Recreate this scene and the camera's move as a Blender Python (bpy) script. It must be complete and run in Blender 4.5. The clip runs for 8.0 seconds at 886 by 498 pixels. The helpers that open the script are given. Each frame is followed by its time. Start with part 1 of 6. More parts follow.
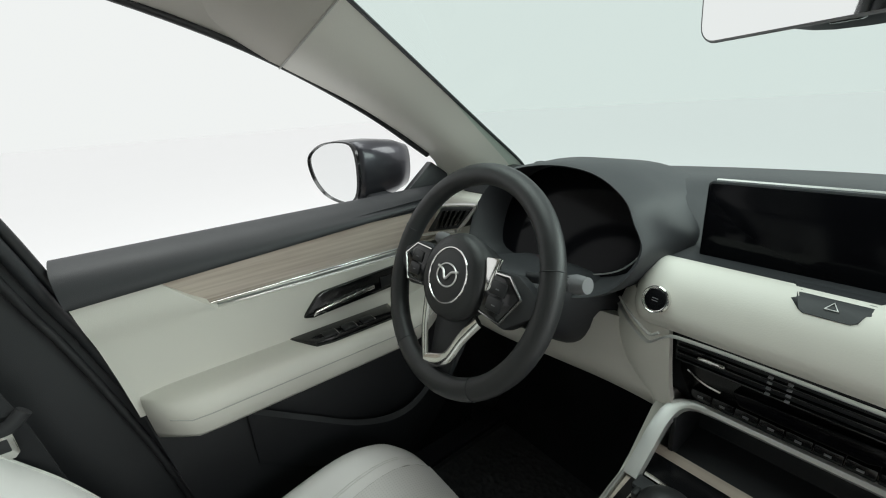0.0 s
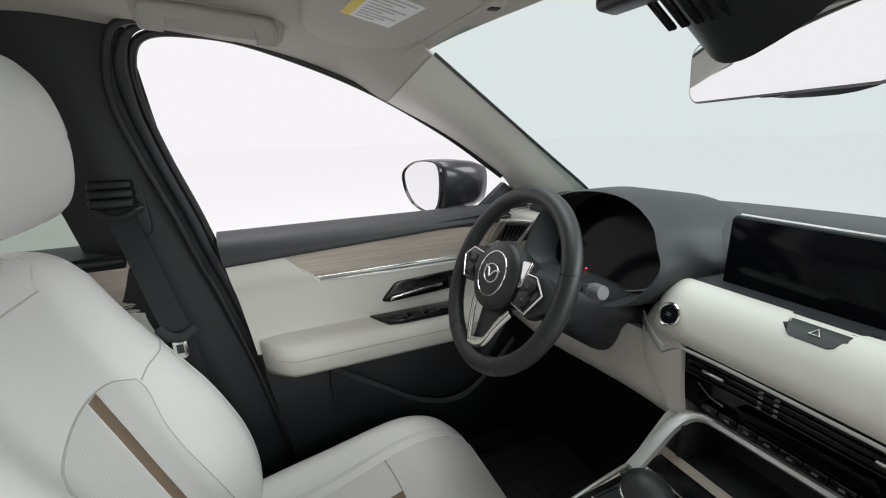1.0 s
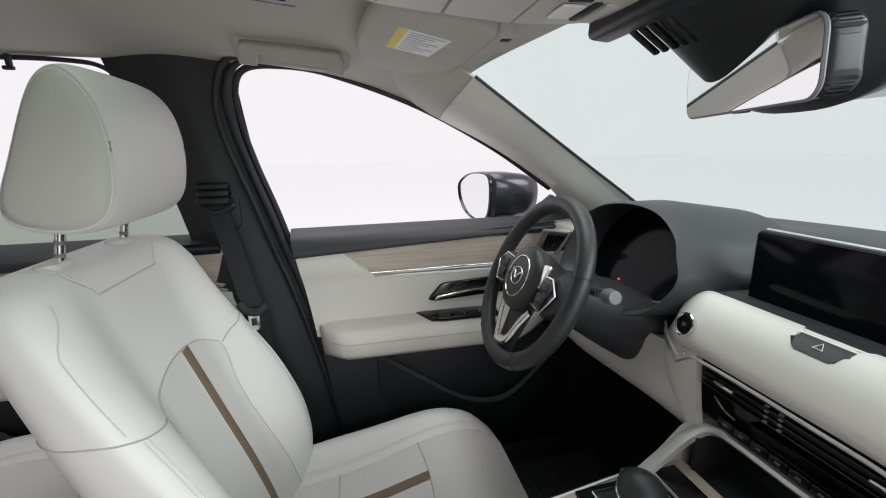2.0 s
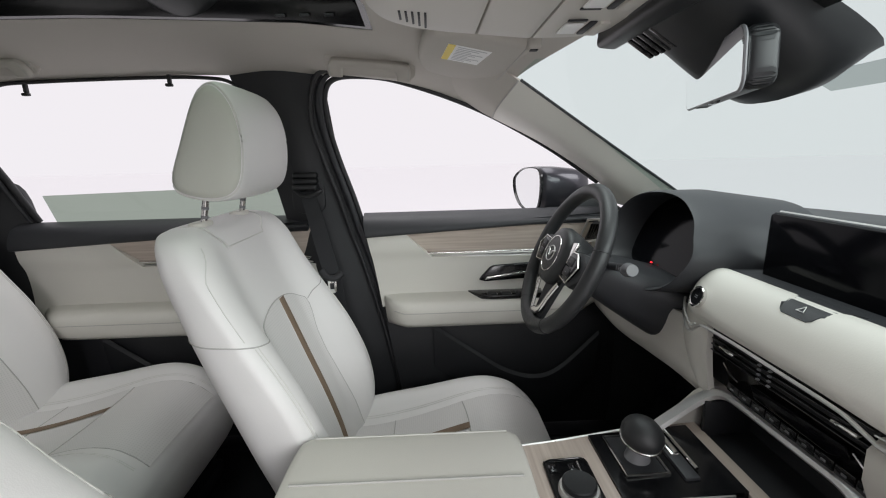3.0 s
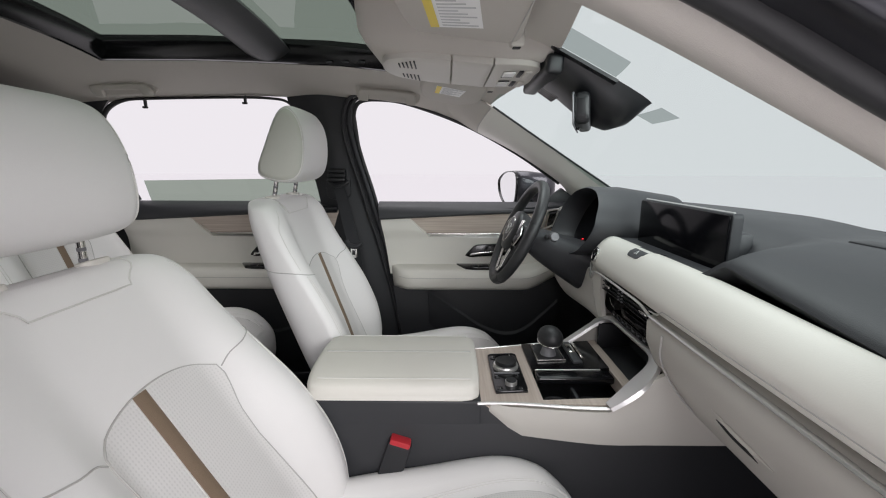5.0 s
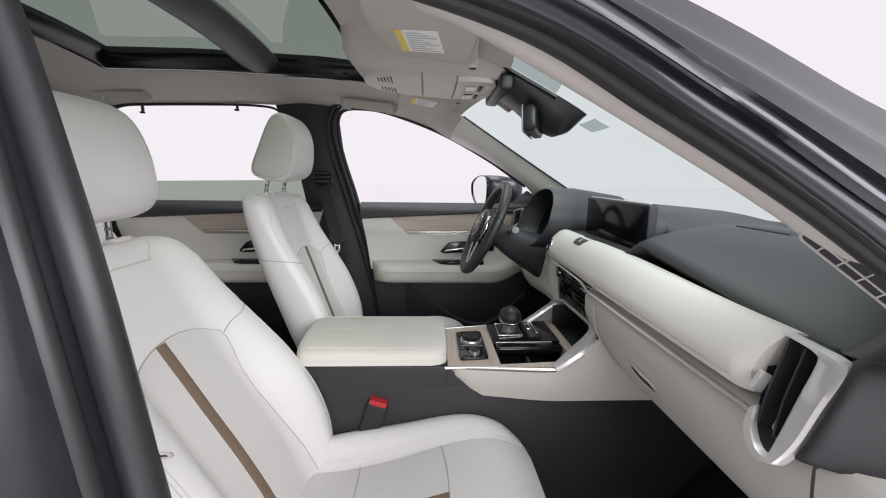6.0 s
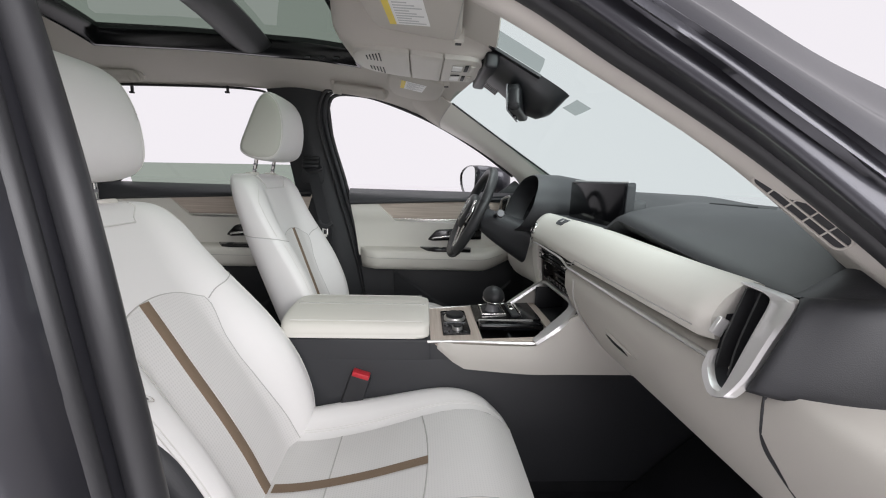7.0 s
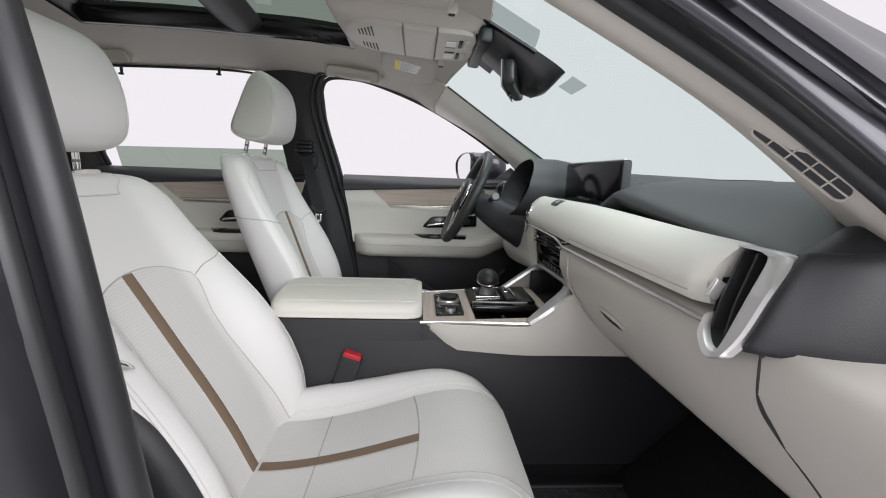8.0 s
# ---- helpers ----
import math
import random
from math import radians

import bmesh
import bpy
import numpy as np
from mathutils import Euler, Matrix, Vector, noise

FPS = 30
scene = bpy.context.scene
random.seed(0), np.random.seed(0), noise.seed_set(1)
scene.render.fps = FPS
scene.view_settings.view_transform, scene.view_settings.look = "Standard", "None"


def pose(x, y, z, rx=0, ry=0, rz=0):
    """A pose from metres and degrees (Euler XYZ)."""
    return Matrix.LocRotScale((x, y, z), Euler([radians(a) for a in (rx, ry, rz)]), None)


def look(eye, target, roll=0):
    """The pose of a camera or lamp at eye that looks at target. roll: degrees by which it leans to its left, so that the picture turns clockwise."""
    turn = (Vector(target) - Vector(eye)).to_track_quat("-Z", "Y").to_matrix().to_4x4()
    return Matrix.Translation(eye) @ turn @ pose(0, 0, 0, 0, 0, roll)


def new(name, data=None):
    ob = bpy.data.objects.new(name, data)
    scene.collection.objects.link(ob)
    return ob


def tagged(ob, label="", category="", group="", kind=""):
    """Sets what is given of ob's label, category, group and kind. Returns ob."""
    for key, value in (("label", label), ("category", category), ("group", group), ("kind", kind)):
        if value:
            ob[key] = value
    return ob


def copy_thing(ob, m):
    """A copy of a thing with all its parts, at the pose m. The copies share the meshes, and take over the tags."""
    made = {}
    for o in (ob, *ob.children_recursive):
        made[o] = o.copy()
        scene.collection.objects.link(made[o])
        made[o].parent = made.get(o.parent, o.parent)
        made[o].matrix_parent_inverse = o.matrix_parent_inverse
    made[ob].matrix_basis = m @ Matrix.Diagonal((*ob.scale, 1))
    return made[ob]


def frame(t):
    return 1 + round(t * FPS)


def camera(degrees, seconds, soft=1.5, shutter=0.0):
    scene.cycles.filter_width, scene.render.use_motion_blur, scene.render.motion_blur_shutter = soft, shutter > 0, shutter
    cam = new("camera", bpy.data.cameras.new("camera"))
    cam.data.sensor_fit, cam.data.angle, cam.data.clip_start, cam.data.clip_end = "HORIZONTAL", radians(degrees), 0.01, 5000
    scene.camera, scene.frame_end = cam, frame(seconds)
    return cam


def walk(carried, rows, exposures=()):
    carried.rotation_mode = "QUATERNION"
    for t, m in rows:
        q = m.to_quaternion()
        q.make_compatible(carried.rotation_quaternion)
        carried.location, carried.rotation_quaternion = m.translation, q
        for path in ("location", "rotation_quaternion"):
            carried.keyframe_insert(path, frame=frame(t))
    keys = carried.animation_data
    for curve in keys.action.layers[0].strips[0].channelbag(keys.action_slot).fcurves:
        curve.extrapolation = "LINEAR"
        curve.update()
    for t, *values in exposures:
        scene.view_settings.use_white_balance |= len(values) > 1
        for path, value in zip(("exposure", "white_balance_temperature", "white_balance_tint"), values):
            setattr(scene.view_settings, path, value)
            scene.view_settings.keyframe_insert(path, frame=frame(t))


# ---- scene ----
cam = camera(94.0, 8.0, soft=1.1)
PATH = [
    (0, (0.097, -0.341, 1.394), (-1.441, 0.761, 0.746), -4.1),
    (0.5, (0.192, -0.36, 1.397), (-1.473, 0.57, 0.795), -2.7),
    (1, (0.27, -0.364, 1.408), (-1.509, 0.375, 0.868), -1.7),
    (1.2, (0.294, -0.360, 1.404), (-1.522, 0.306, 0.893), -1.2),
    (2.3, (0.421, -0.283, 1.400), (-1.506, -0.003, 0.945), -1.7),
    (2.5, (0.451, -0.274, 1.393), (-1.488, -0.07, 0.946), -1.8),
    (3, (0.546, -0.273, 1.377), (-1.404, -0.22, 0.937), -1.5),
    (3.5, (0.657, -0.257, 1.359), (-1.292, -0.315, 0.918), -1.0),
    (4, (0.758, -0.238, 1.362), (-1.193, -0.337, 0.931), -0.5),
    (4.5, (0.85, -0.207, 1.354), (-1.102, -0.289, 0.928), -0.2),
    (4.7, (0.896, -0.208, 1.354), (-1.061, -0.262, 0.940), 0.0),
    (5.8, (1.119, -0.192, 1.337), (-0.847, -0.127, 0.976), 0.6),
    (6, (1.134, -0.181, 1.327), (-0.834, -0.106, 0.977), 0.7),
    (6.5, (1.158, -0.168, 1.295), (-0.811, -0.065, 0.96), 1.4),
    (7, (1.167, -0.162, 1.263), (-0.801, -0.047, 0.925), 1.9),
    (7.5, (1.164, -0.158, 1.236), (-0.802, -0.035, 0.89), 2.2),
    (8, (1.159, -0.15, 1.215), (-0.806, -0.02, 0.864), 2.2),
]
walk(cam, [(t, look(eye, target, roll)) for t, eye, target, roll in PATH], exposures=[(0, 0.13, 6450, 2), (0.5, 0.17, 6450, 6), (1, 0.17, 6450, 10), (2.5, 0.13, 6450, 12), (4.5, 0.0, 6450, 14), (6, 0.11, 6450, 14), (8, 0.09, 6400, 13)])

# ---- light ----
world = bpy.data.worlds.new("studio_surround")
scene.world = world
world.use_nodes = True
wn = world.node_tree.nodes["Background"]
wn.inputs[0].default_value = (0.95, 0.925, 0.945, 1)
wn.inputs[1].default_value = 0.87


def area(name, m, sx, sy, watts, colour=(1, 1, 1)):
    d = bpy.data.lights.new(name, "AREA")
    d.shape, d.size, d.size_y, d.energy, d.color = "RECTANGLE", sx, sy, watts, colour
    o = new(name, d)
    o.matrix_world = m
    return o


area("softbox_overhead", look((-0.35, -0.3, 3.6), (-0.3, -0.3, 0)), 2.0, 3.4, 84)
# side and front are fill lamps added outside the car; neither is seen
area("fill_side", look((3.3, 0.75, 2.3), (-0.6, -0.2, 1.1)), 2.2, 1.6, 84)
area("fill_front", look((2.9, 3.4, 3.0), (-0.5, -0.3, 0.9)), 3.0, 2.2, 138)
scene.view_settings.exposure = 0.0


# ---- materials ----
def principled(name):
    m = bpy.data.materials.new(name)
    m.use_nodes = True
    nt = m.node_tree
    return m, nt, nt.nodes["Principled BSDF"]


def surface(name, colour, rough=0.5, metal=0.0, grain=400.0, bump=0.15, vary=0.06, blotch=6.0, coat=0.0, spec=0.5, depth=0.0006, rvary=0.12):
    """A plain material with fine grain relief and soft variation of tone and gloss at a larger scale."""
    m, nt, p = principled(name)
    co = nt.nodes.new("ShaderNodeTexCoord")
    big = nt.nodes.new("ShaderNodeTexNoise")
    big.inputs["Scale"].default_value = blotch
    big.inputs["Detail"].default_value = 6
    nt.links.new(co.outputs["Object"], big.inputs["Vector"])
    ramp = nt.nodes.new("ShaderNodeMapRange")
    ramp.inputs[3].default_value, ramp.inputs[4].default_value = 1 - vary, 1 + vary
    nt.links.new(big.outputs[0], ramp.inputs[0])
    mul = nt.nodes.new("ShaderNodeVectorMath")
    mul.operation = "SCALE"
    mul.inputs[0].default_value = colour
    nt.links.new(ramp.outputs[0], mul.inputs["Scale"])
    nt.links.new(mul.outputs[0], p.inputs["Base Color"])
    rr = nt.nodes.new("ShaderNodeMapRange")
    rr.inputs[3].default_value, rr.inputs[4].default_value = max(0.02, rough - rvary * rough * 2), min(1, rough + rvary * rough * 2)
    nt.links.new(big.outputs[0], rr.inputs[0])
    nt.links.new(rr.outputs[0], p.inputs["Roughness"])
    p.inputs["Metallic"].default_value = metal
    p.inputs["Specular IOR Level"].default_value = spec
    p.inputs["Coat Weight"].default_value = coat
    p.inputs["Coat Roughness"].default_value = 0.08
    if bump:
        fine = nt.nodes.new("ShaderNodeTexVoronoi")
        fine.inputs["Scale"].default_value = grain
        nt.links.new(co.outputs["Object"], fine.inputs["Vector"])
        b = nt.nodes.new("ShaderNodeBump")
        b.inputs["Strength"].default_value = bump
        b.inputs["Distance"].default_value = depth
        nt.links.new(fine.outputs["Distance"], b.inputs["Height"])
        nt.links.new(b.outputs[0], p.inputs["Normal"])
    return m


def perforated(name, colour, plane):
    """Leather with rows of small punched holes."""
    m = surface(name, colour, 0.5, grain=700, bump=0.1)
    nt, p = m.node_tree, m.node_tree.nodes["Principled BSDF"]
    co = nt.nodes.new("ShaderNodeTexCoord")
    v = nt.nodes.new("ShaderNodeTexVoronoi")
    v.inputs["Scale"].default_value = 180
    v.inputs["Randomness"].default_value = 0.05
    v.voronoi_dimensions = "2D"
    sep, com = nt.nodes.new("ShaderNodeSeparateXYZ"), nt.nodes.new("ShaderNodeCombineXYZ")
    nt.links.new(co.outputs["Object"], sep.inputs[0])
    nt.links.new(sep.outputs["X"], com.inputs["X"])
    nt.links.new(sep.outputs[plane], com.inputs["Y"])
    nt.links.new(com.outputs[0], v.inputs["Vector"])
    r = nt.nodes.new("ShaderNodeMapRange")
    r.inputs[1].default_value, r.inputs[2].default_value = 0.20, 0.31
    r.inputs[3].default_value, r.inputs[4].default_value = 0.91, 1.0
    nt.links.new(v.outputs["Distance"], r.inputs[0])
    old = p.inputs["Base Color"].links[0].from_socket
    mul = nt.nodes.new("ShaderNodeVectorMath")
    mul.operation = "SCALE"
    nt.links.new(old, mul.inputs[0])
    nt.links.new(r.outputs[0], mul.inputs["Scale"])
    nt.links.new(mul.outputs[0], p.inputs["Base Color"])
    b = nt.nodes.new("ShaderNodeBump")
    b.inputs["Strength"].default_value, b.inputs["Distance"].default_value = 0.35, 0.0006
    rib = nt.nodes.new("ShaderNodeMath")
    rib.operation = "MULTIPLY"
    rib.inputs[1].default_value = 2 * math.pi / 0.0056
    nt.links.new(sep.outputs["X"], rib.inputs[0])
    wave = nt.nodes.new("ShaderNodeMath")
    wave.operation = "SINE"
    nt.links.new(rib.outputs[0], wave.inputs[0])
    add = nt.nodes.new("ShaderNodeMath")
    add.operation = "MULTIPLY_ADD"
    add.inputs[1].default_value = 0.2
    nt.links.new(wave.outputs[0], add.inputs[0])
    nt.links.new(r.outputs[0], add.inputs[2])
    nt.links.new(add.outputs[0], b.inputs["Height"])
    nt.links.new(b.outputs[0], p.inputs["Normal"])
    return m


def wood(name, along="Y"):
    m, nt, p = principled(name)
    co = nt.nodes.new("ShaderNodeTexCoord")
    mp = nt.nodes.new("ShaderNodeMapping")
    mp.inputs["Scale"].default_value = {"Y": (90, 3.5, 90), "X": (3.5, 90, 90)}[along]
    nt.links.new(co.outputs["Object"], mp.inputs[0])
    n = nt.nodes.new("ShaderNodeTexNoise")
    n.inputs["Scale"].default_value, n.inputs["Detail"].default_value = 1.6, 8
    nt.links.new(mp.outputs[0], n.inputs["Vector"])
    c = nt.nodes.new("ShaderNodeValToRGB")
    c.color_ramp.elements[0].position, c.color_ramp.elements[0].color = 0.3, (0.475, 0.392, 0.335, 1)
    c.color_ramp.elements[1].position, c.color_ramp.elements[1].color = 0.7, (0.620, 0.537, 0.472, 1)
    nt.links.new(n.outputs[0], c.inputs[0])
    nt.links.new(c.outputs[0], p.inputs["Base Color"])
    p.inputs["Roughness"].default_value = 0.42
    b = nt.nodes.new("ShaderNodeBump")
    b.inputs["Strength"].default_value, b.inputs["Distance"].default_value = 0.2, 0.0004
    nt.links.new(n.outputs[0], b.inputs["Height"])
    nt.links.new(b.outputs[0], p.inputs["Normal"])
    return m


def pane(name, tint, gloss=0.06, edge=0.22):
    """A thin tinted pane: what lies behind shows through its colour, with a weak mirror on top."""
    m = bpy.data.materials.new(name)
    m.use_nodes = True
    nt = m.node_tree
    nt.nodes.clear()
    out = nt.nodes.new("ShaderNodeOutputMaterial")
    tr = nt.nodes.new("ShaderNodeBsdfTransparent")
    tr.inputs[0].default_value = (*tint, 1)
    gl = nt.nodes.new("ShaderNodeBsdfGlossy")
    gl.inputs["Roughness"].default_value = 0.02
    lw = nt.nodes.new("ShaderNodeLayerWeight")
    lw.inputs[0].default_value = 0.5
    pw = nt.nodes.new("ShaderNodeMath")
    pw.operation = "POWER"
    pw.inputs[1].default_value = 4.0
    nt.links.new(lw.outputs["Facing"], pw.inputs[0])
    fr = nt.nodes.new("ShaderNodeMath")
    fr.operation = "MULTIPLY_ADD"
    fr.inputs[1].default_value, fr.inputs[2].default_value = edge, gloss * 0.5
    nt.links.new(pw.outputs[0], fr.inputs[0])
    mx = nt.nodes.new("ShaderNodeMixShader")
    nt.links.new(fr.outputs[0], mx.inputs[0])
    nt.links.new(tr.outputs[0], mx.inputs[1])
    nt.links.new(gl.outputs[0], mx.inputs[2])
    nt.links.new(mx.outputs[0], out.inputs[0])
    return m


def glow(name, colour, strength):
    m = bpy.data.materials.new(name)
    m.use_nodes = True
    p = m.node_tree.nodes["Principled BSDF"]
    p.inputs["Base Color"].default_value = (*colour, 1)
    p.inputs["Emission Color"].default_value = (*colour, 1)
    p.inputs["Emission Strength"].default_value = strength
    return m


LEATHER = surface("white_leather", (0.775, 0.760, 0.750), 0.46, grain=650, bump=0.22, vary=0.03, blotch=5)
# headrest sides: leather toned darker and greener than the rest
SIDEHIDE = surface("headrest_side_leather", (0.56, 0.565, 0.505), 0.5, grain=650, bump=0.22, vary=0.03, blotch=5)
PERF_BACK, PERF_SEAT = perforated("perforated_back_leather", (0.695, 0.680, 0.668), "Z"), perforated("perforated_seat_leather", (0.675, 0.660, 0.648), "Y")
MATRUB = surface("ribbed_mat", (0.032, 0.032, 0.035), 0.75, grain=70, bump=1.0, vary=0.3, blotch=9, depth=0.004)
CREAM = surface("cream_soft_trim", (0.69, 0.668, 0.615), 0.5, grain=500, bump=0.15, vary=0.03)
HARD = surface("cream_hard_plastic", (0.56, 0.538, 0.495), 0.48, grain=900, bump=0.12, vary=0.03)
# HARD's cream again, darkened to put the lower dashboard's shade into the colour
HARD_SHADED = surface("cream_hard_plastic_shaded", (0.455, 0.434, 0.395), 0.52, grain=900, bump=0.14, vary=0.035)
LINER = surface("beige_roof_fabric", (0.52, 0.492, 0.452), 0.95, grain=1400, bump=0.35, vary=0.04, spec=0.2)
DARK = surface("charcoal_soft_plastic", (0.027, 0.028, 0.0315), 0.52, grain=800, bump=0.25, vary=0.1)
TRIM = surface("black_pillar_plastic", (0.0145, 0.0150, 0.0175), 0.55, grain=900, bump=0.2, vary=0.1)
SMOOTHBLK = surface("smooth_black_plastic", (0.010, 0.0105, 0.012), 0.40, grain=1500, bump=0.04, vary=0.08)
RIMSKIN = surface("black_wheel_leather", (0.022, 0.0225, 0.024), 0.42, grain=900, bump=0.3, vary=0.08)
GLOSS = surface("black_gloss_plastic", (0.006, 0.006, 0.007), 0.17, bump=0, vary=0.05, rvary=0.3)
SCREEN = surface("screen_glass", (0.003, 0.003, 0.004), 0.12, bump=0, vary=0.0, rvary=0.2, spec=0.12)
CHROME = surface("polished_chrome", (0.80, 0.79, 0.77), 0.14, 1.0, bump=0, vary=0.02)
SATIN = surface("satin_silver", (0.68, 0.67, 0.655), 0.30, 0.8, grain=1500, bump=0.06, vary=0.04)
BRIGHT = surface("bright_satin_metal", (0.80, 0.79, 0.775), 0.30, 0.65, grain=1500, bump=0.05, vary=0.03)
ARMSILVER = surface("brushed_satin_silver", (0.70, 0.69, 0.68), 0.32, 0.70, grain=1500, bump=0.06, vary=0.04)
STRIPE = surface("brown_woven_band", (0.205, 0.145, 0.098), 0.75, grain=1600, bump=0.6, vary=0.08)
SEAM = surface("seam_thread", (0.68, 0.67, 0.64), 0.6, grain=2200, bump=0.4)
GROOVE = surface("shadow_gap", (0.46, 0.45, 0.43), 0.8, bump=0)
CARPET = surface("black_carpet", (0.022, 0.0225, 0.025), 1.0, grain=900, bump=1.0, vary=0.35, blotch=14, depth=0.002, spec=0.1)
RUBBER = surface("black_rubber", (0.018, 0.018, 0.02), 0.45, grain=1500, bump=0.08)
PAINT = surface("dark_grey_metallic_paint", (0.036, 0.036, 0.043), 0.36, 0.7, grain=3000, bump=0.05, coat=0.5, vary=0.08)
RED = surface("red_plastic", (0.48, 0.025, 0.035), 0.35, bump=0)
WHITEPAPER = surface("white_label", (0.85, 0.85, 0.84), 0.6, bump=0, vary=0.02)
YELLOW = surface("yellow_label", (0.80, 0.62, 0.10), 0.6, bump=0, vary=0.02)
INK = surface("grey_ink", (0.52, 0.52, 0.53), 0.7, bump=0)
GREYPLAST = surface("grey_control_plastic", (0.20, 0.20, 0.21), 0.4, bump=0)
WEB = surface("black_belt_webbing", (0.013, 0.0135, 0.016), 0.7, grain=1200, bump=0.6)
STUDIO = surface("white_studio_floor", (0.985, 0.972, 0.98), 0.9, bump=0, vary=0.008, blotch=0.7)
WOODY, WOODX = wood("pale_maple_lengthwise", "Y"), wood("pale_maple_crosswise", "X")
MIRROR = surface("mirror_glass", (0.92, 0.93, 0.93), 0.02, 1.0, bump=0, vary=0, rvary=0)
WINDSHIELD, ROOFGLASS, SIDEGLASS = pane("windscreen_glass", (0.775, 0.868, 0.840), 0.02, 0.08), pane("tinted_roof_glass", (0.22, 0.27, 0.225)), pane("tinted_side_glass", (0.36, 0.42, 0.36))
FRIT = pane("grey_dotted_patch", (0.52, 0.55, 0.54), 0.0, 0.01)
LAMPRED = glow("red_pilot_light", (1.0, 0.02, 0.03), 3.0)


# ---- mesh tools ----
def part(name, bm, mat, parent=None, label="", smooth=40, shadow=True):
    """Links a bmesh as one mesh object, under its thing or part."""
    me = bpy.data.meshes.new(name)
    bm.to_mesh(me)
    bm.free()
    me.materials.append(mat)
    if smooth:
        me.polygons.foreach_set("use_smooth", [True] * len(me.polygons))
        me.set_sharp_from_angle(angle=radians(smooth))
    ob = new(name, me)
    ob.parent = parent
    ob.visible_shadow = shadow
    return tagged(ob, label)


def thing(name, label, category, at=(0, 0, 0), group="", kind=""):
    ob = new(name)
    ob.location = at
    ob.empty_display_size = 0.05
    return tagged(ob, label, category, group, kind)


def lathe(profile, m=Matrix(), n=32):
    """A turned solid about z from (radius, height) pairs."""
    bm = bmesh.new()
    rings = [[bm.verts.new(m @ Vector((r * math.cos(2 * math.pi * k / n), r * math.sin(2 * math.pi * k / n), h))) for k in range(n)] for r, h in profile]
    for a, b in zip(rings, rings[1:]):
        for k in range(n):
            bm.faces.new((a[k], a[(k + 1) % n], b[(k + 1) % n], b[k]))
    bm.faces.new(rings[0][::-1])
    bm.faces.new(rings[-1])
    bmesh.ops.recalc_face_normals(bm, faces=bm.faces)
    return bm


def rbox(lo, hi, bevel=0.004, seg=2, m=Matrix()):
    """A box between two corners with rounded edges."""
    bm = bmesh.new()
    c, s = [(a + b) / 2 for a, b in zip(lo, hi)], [abs(b - a) for a, b in zip(lo, hi)]
    bmesh.ops.create_cube(bm, size=1, matrix=Matrix.LocRotScale(c, None, s))
    if bevel:
        bmesh.ops.bevel(bm, geom=bm.edges[:], offset=min(bevel, 0.49 * min(s)), segments=seg, affect="EDGES", profile=0.5)
    bmesh.ops.transform(bm, matrix=m, verts=bm.verts)
    return bm


def prism(outline, axis, a, b, bevel=0.0, seg=2, m=Matrix()):
    """A flat outline, in the two axes other than axis (in xyz order), drawn out from a to b."""
    bm = bmesh.new()

    def put(p, k):
        q = list(p)
        q.insert("xyz".index(axis), k)
        return bm.verts.new(q)

    lo, hi = [put(p, a) for p in outline], [put(p, b) for p in outline]
    n = len(outline)
    bm.faces.new(lo)
    bm.faces.new(hi[::-1])
    for k in range(n):
        bm.faces.new((lo[k], hi[k], hi[(k + 1) % n], lo[(k + 1) % n]))
    bmesh.ops.recalc_face_normals(bm, faces=bm.faces)
    if bevel:
        bmesh.ops.bevel(bm, geom=bm.edges[:], offset=bevel, segments=seg, affect="EDGES", profile=0.5)
    bmesh.ops.transform(bm, matrix=m, verts=bm.verts)
    return bm


def rounded(x0, x1, y0, y1, r, n=5):
    """The outline of a rectangle with round corners."""
    out = []
    for cx, cy, a0 in ((x1 - r, y1 - r, 0), (x0 + r, y1 - r, 90), (x0 + r, y0 + r, 180), (x1 - r, y0 + r, 270)):
        out += [(cx + r * math.cos(radians(a0 + 90 * k / n)), cy + r * math.sin(radians(a0 + 90 * k / n))) for k in range(n + 1)]
    return out


def smooth_line(pts, n=8, closed=False):
    """A Catmull-Rom line through a few points."""
    P = [np.array(p, float) for p in pts]
    if len(P) < 3:
        return [P[0] + (P[1] - P[0]) * k / n for k in range(n + 1)]
    m = len(P)
    get = (lambda i: P[i % m]) if closed else (lambda i: P[i] if 0 <= i < m else (2 * P[0] - P[1] if i < 0 else 2 * P[-1] - P[-2]))
    out = []
    for i in range(m if closed else m - 1):
        a, b, c, d = get(i - 1), get(i), get(i + 1), get(i + 2)
        for k in range(n):
            t = k / n
            out.append(0.5 * (2 * b + (c - a) * t + (2 * a - 5 * b + 4 * c - d) * t * t + (3 * b - a - 3 * c + d) * t ** 3))
    if not closed:
        out.append(P[-1])
    return out


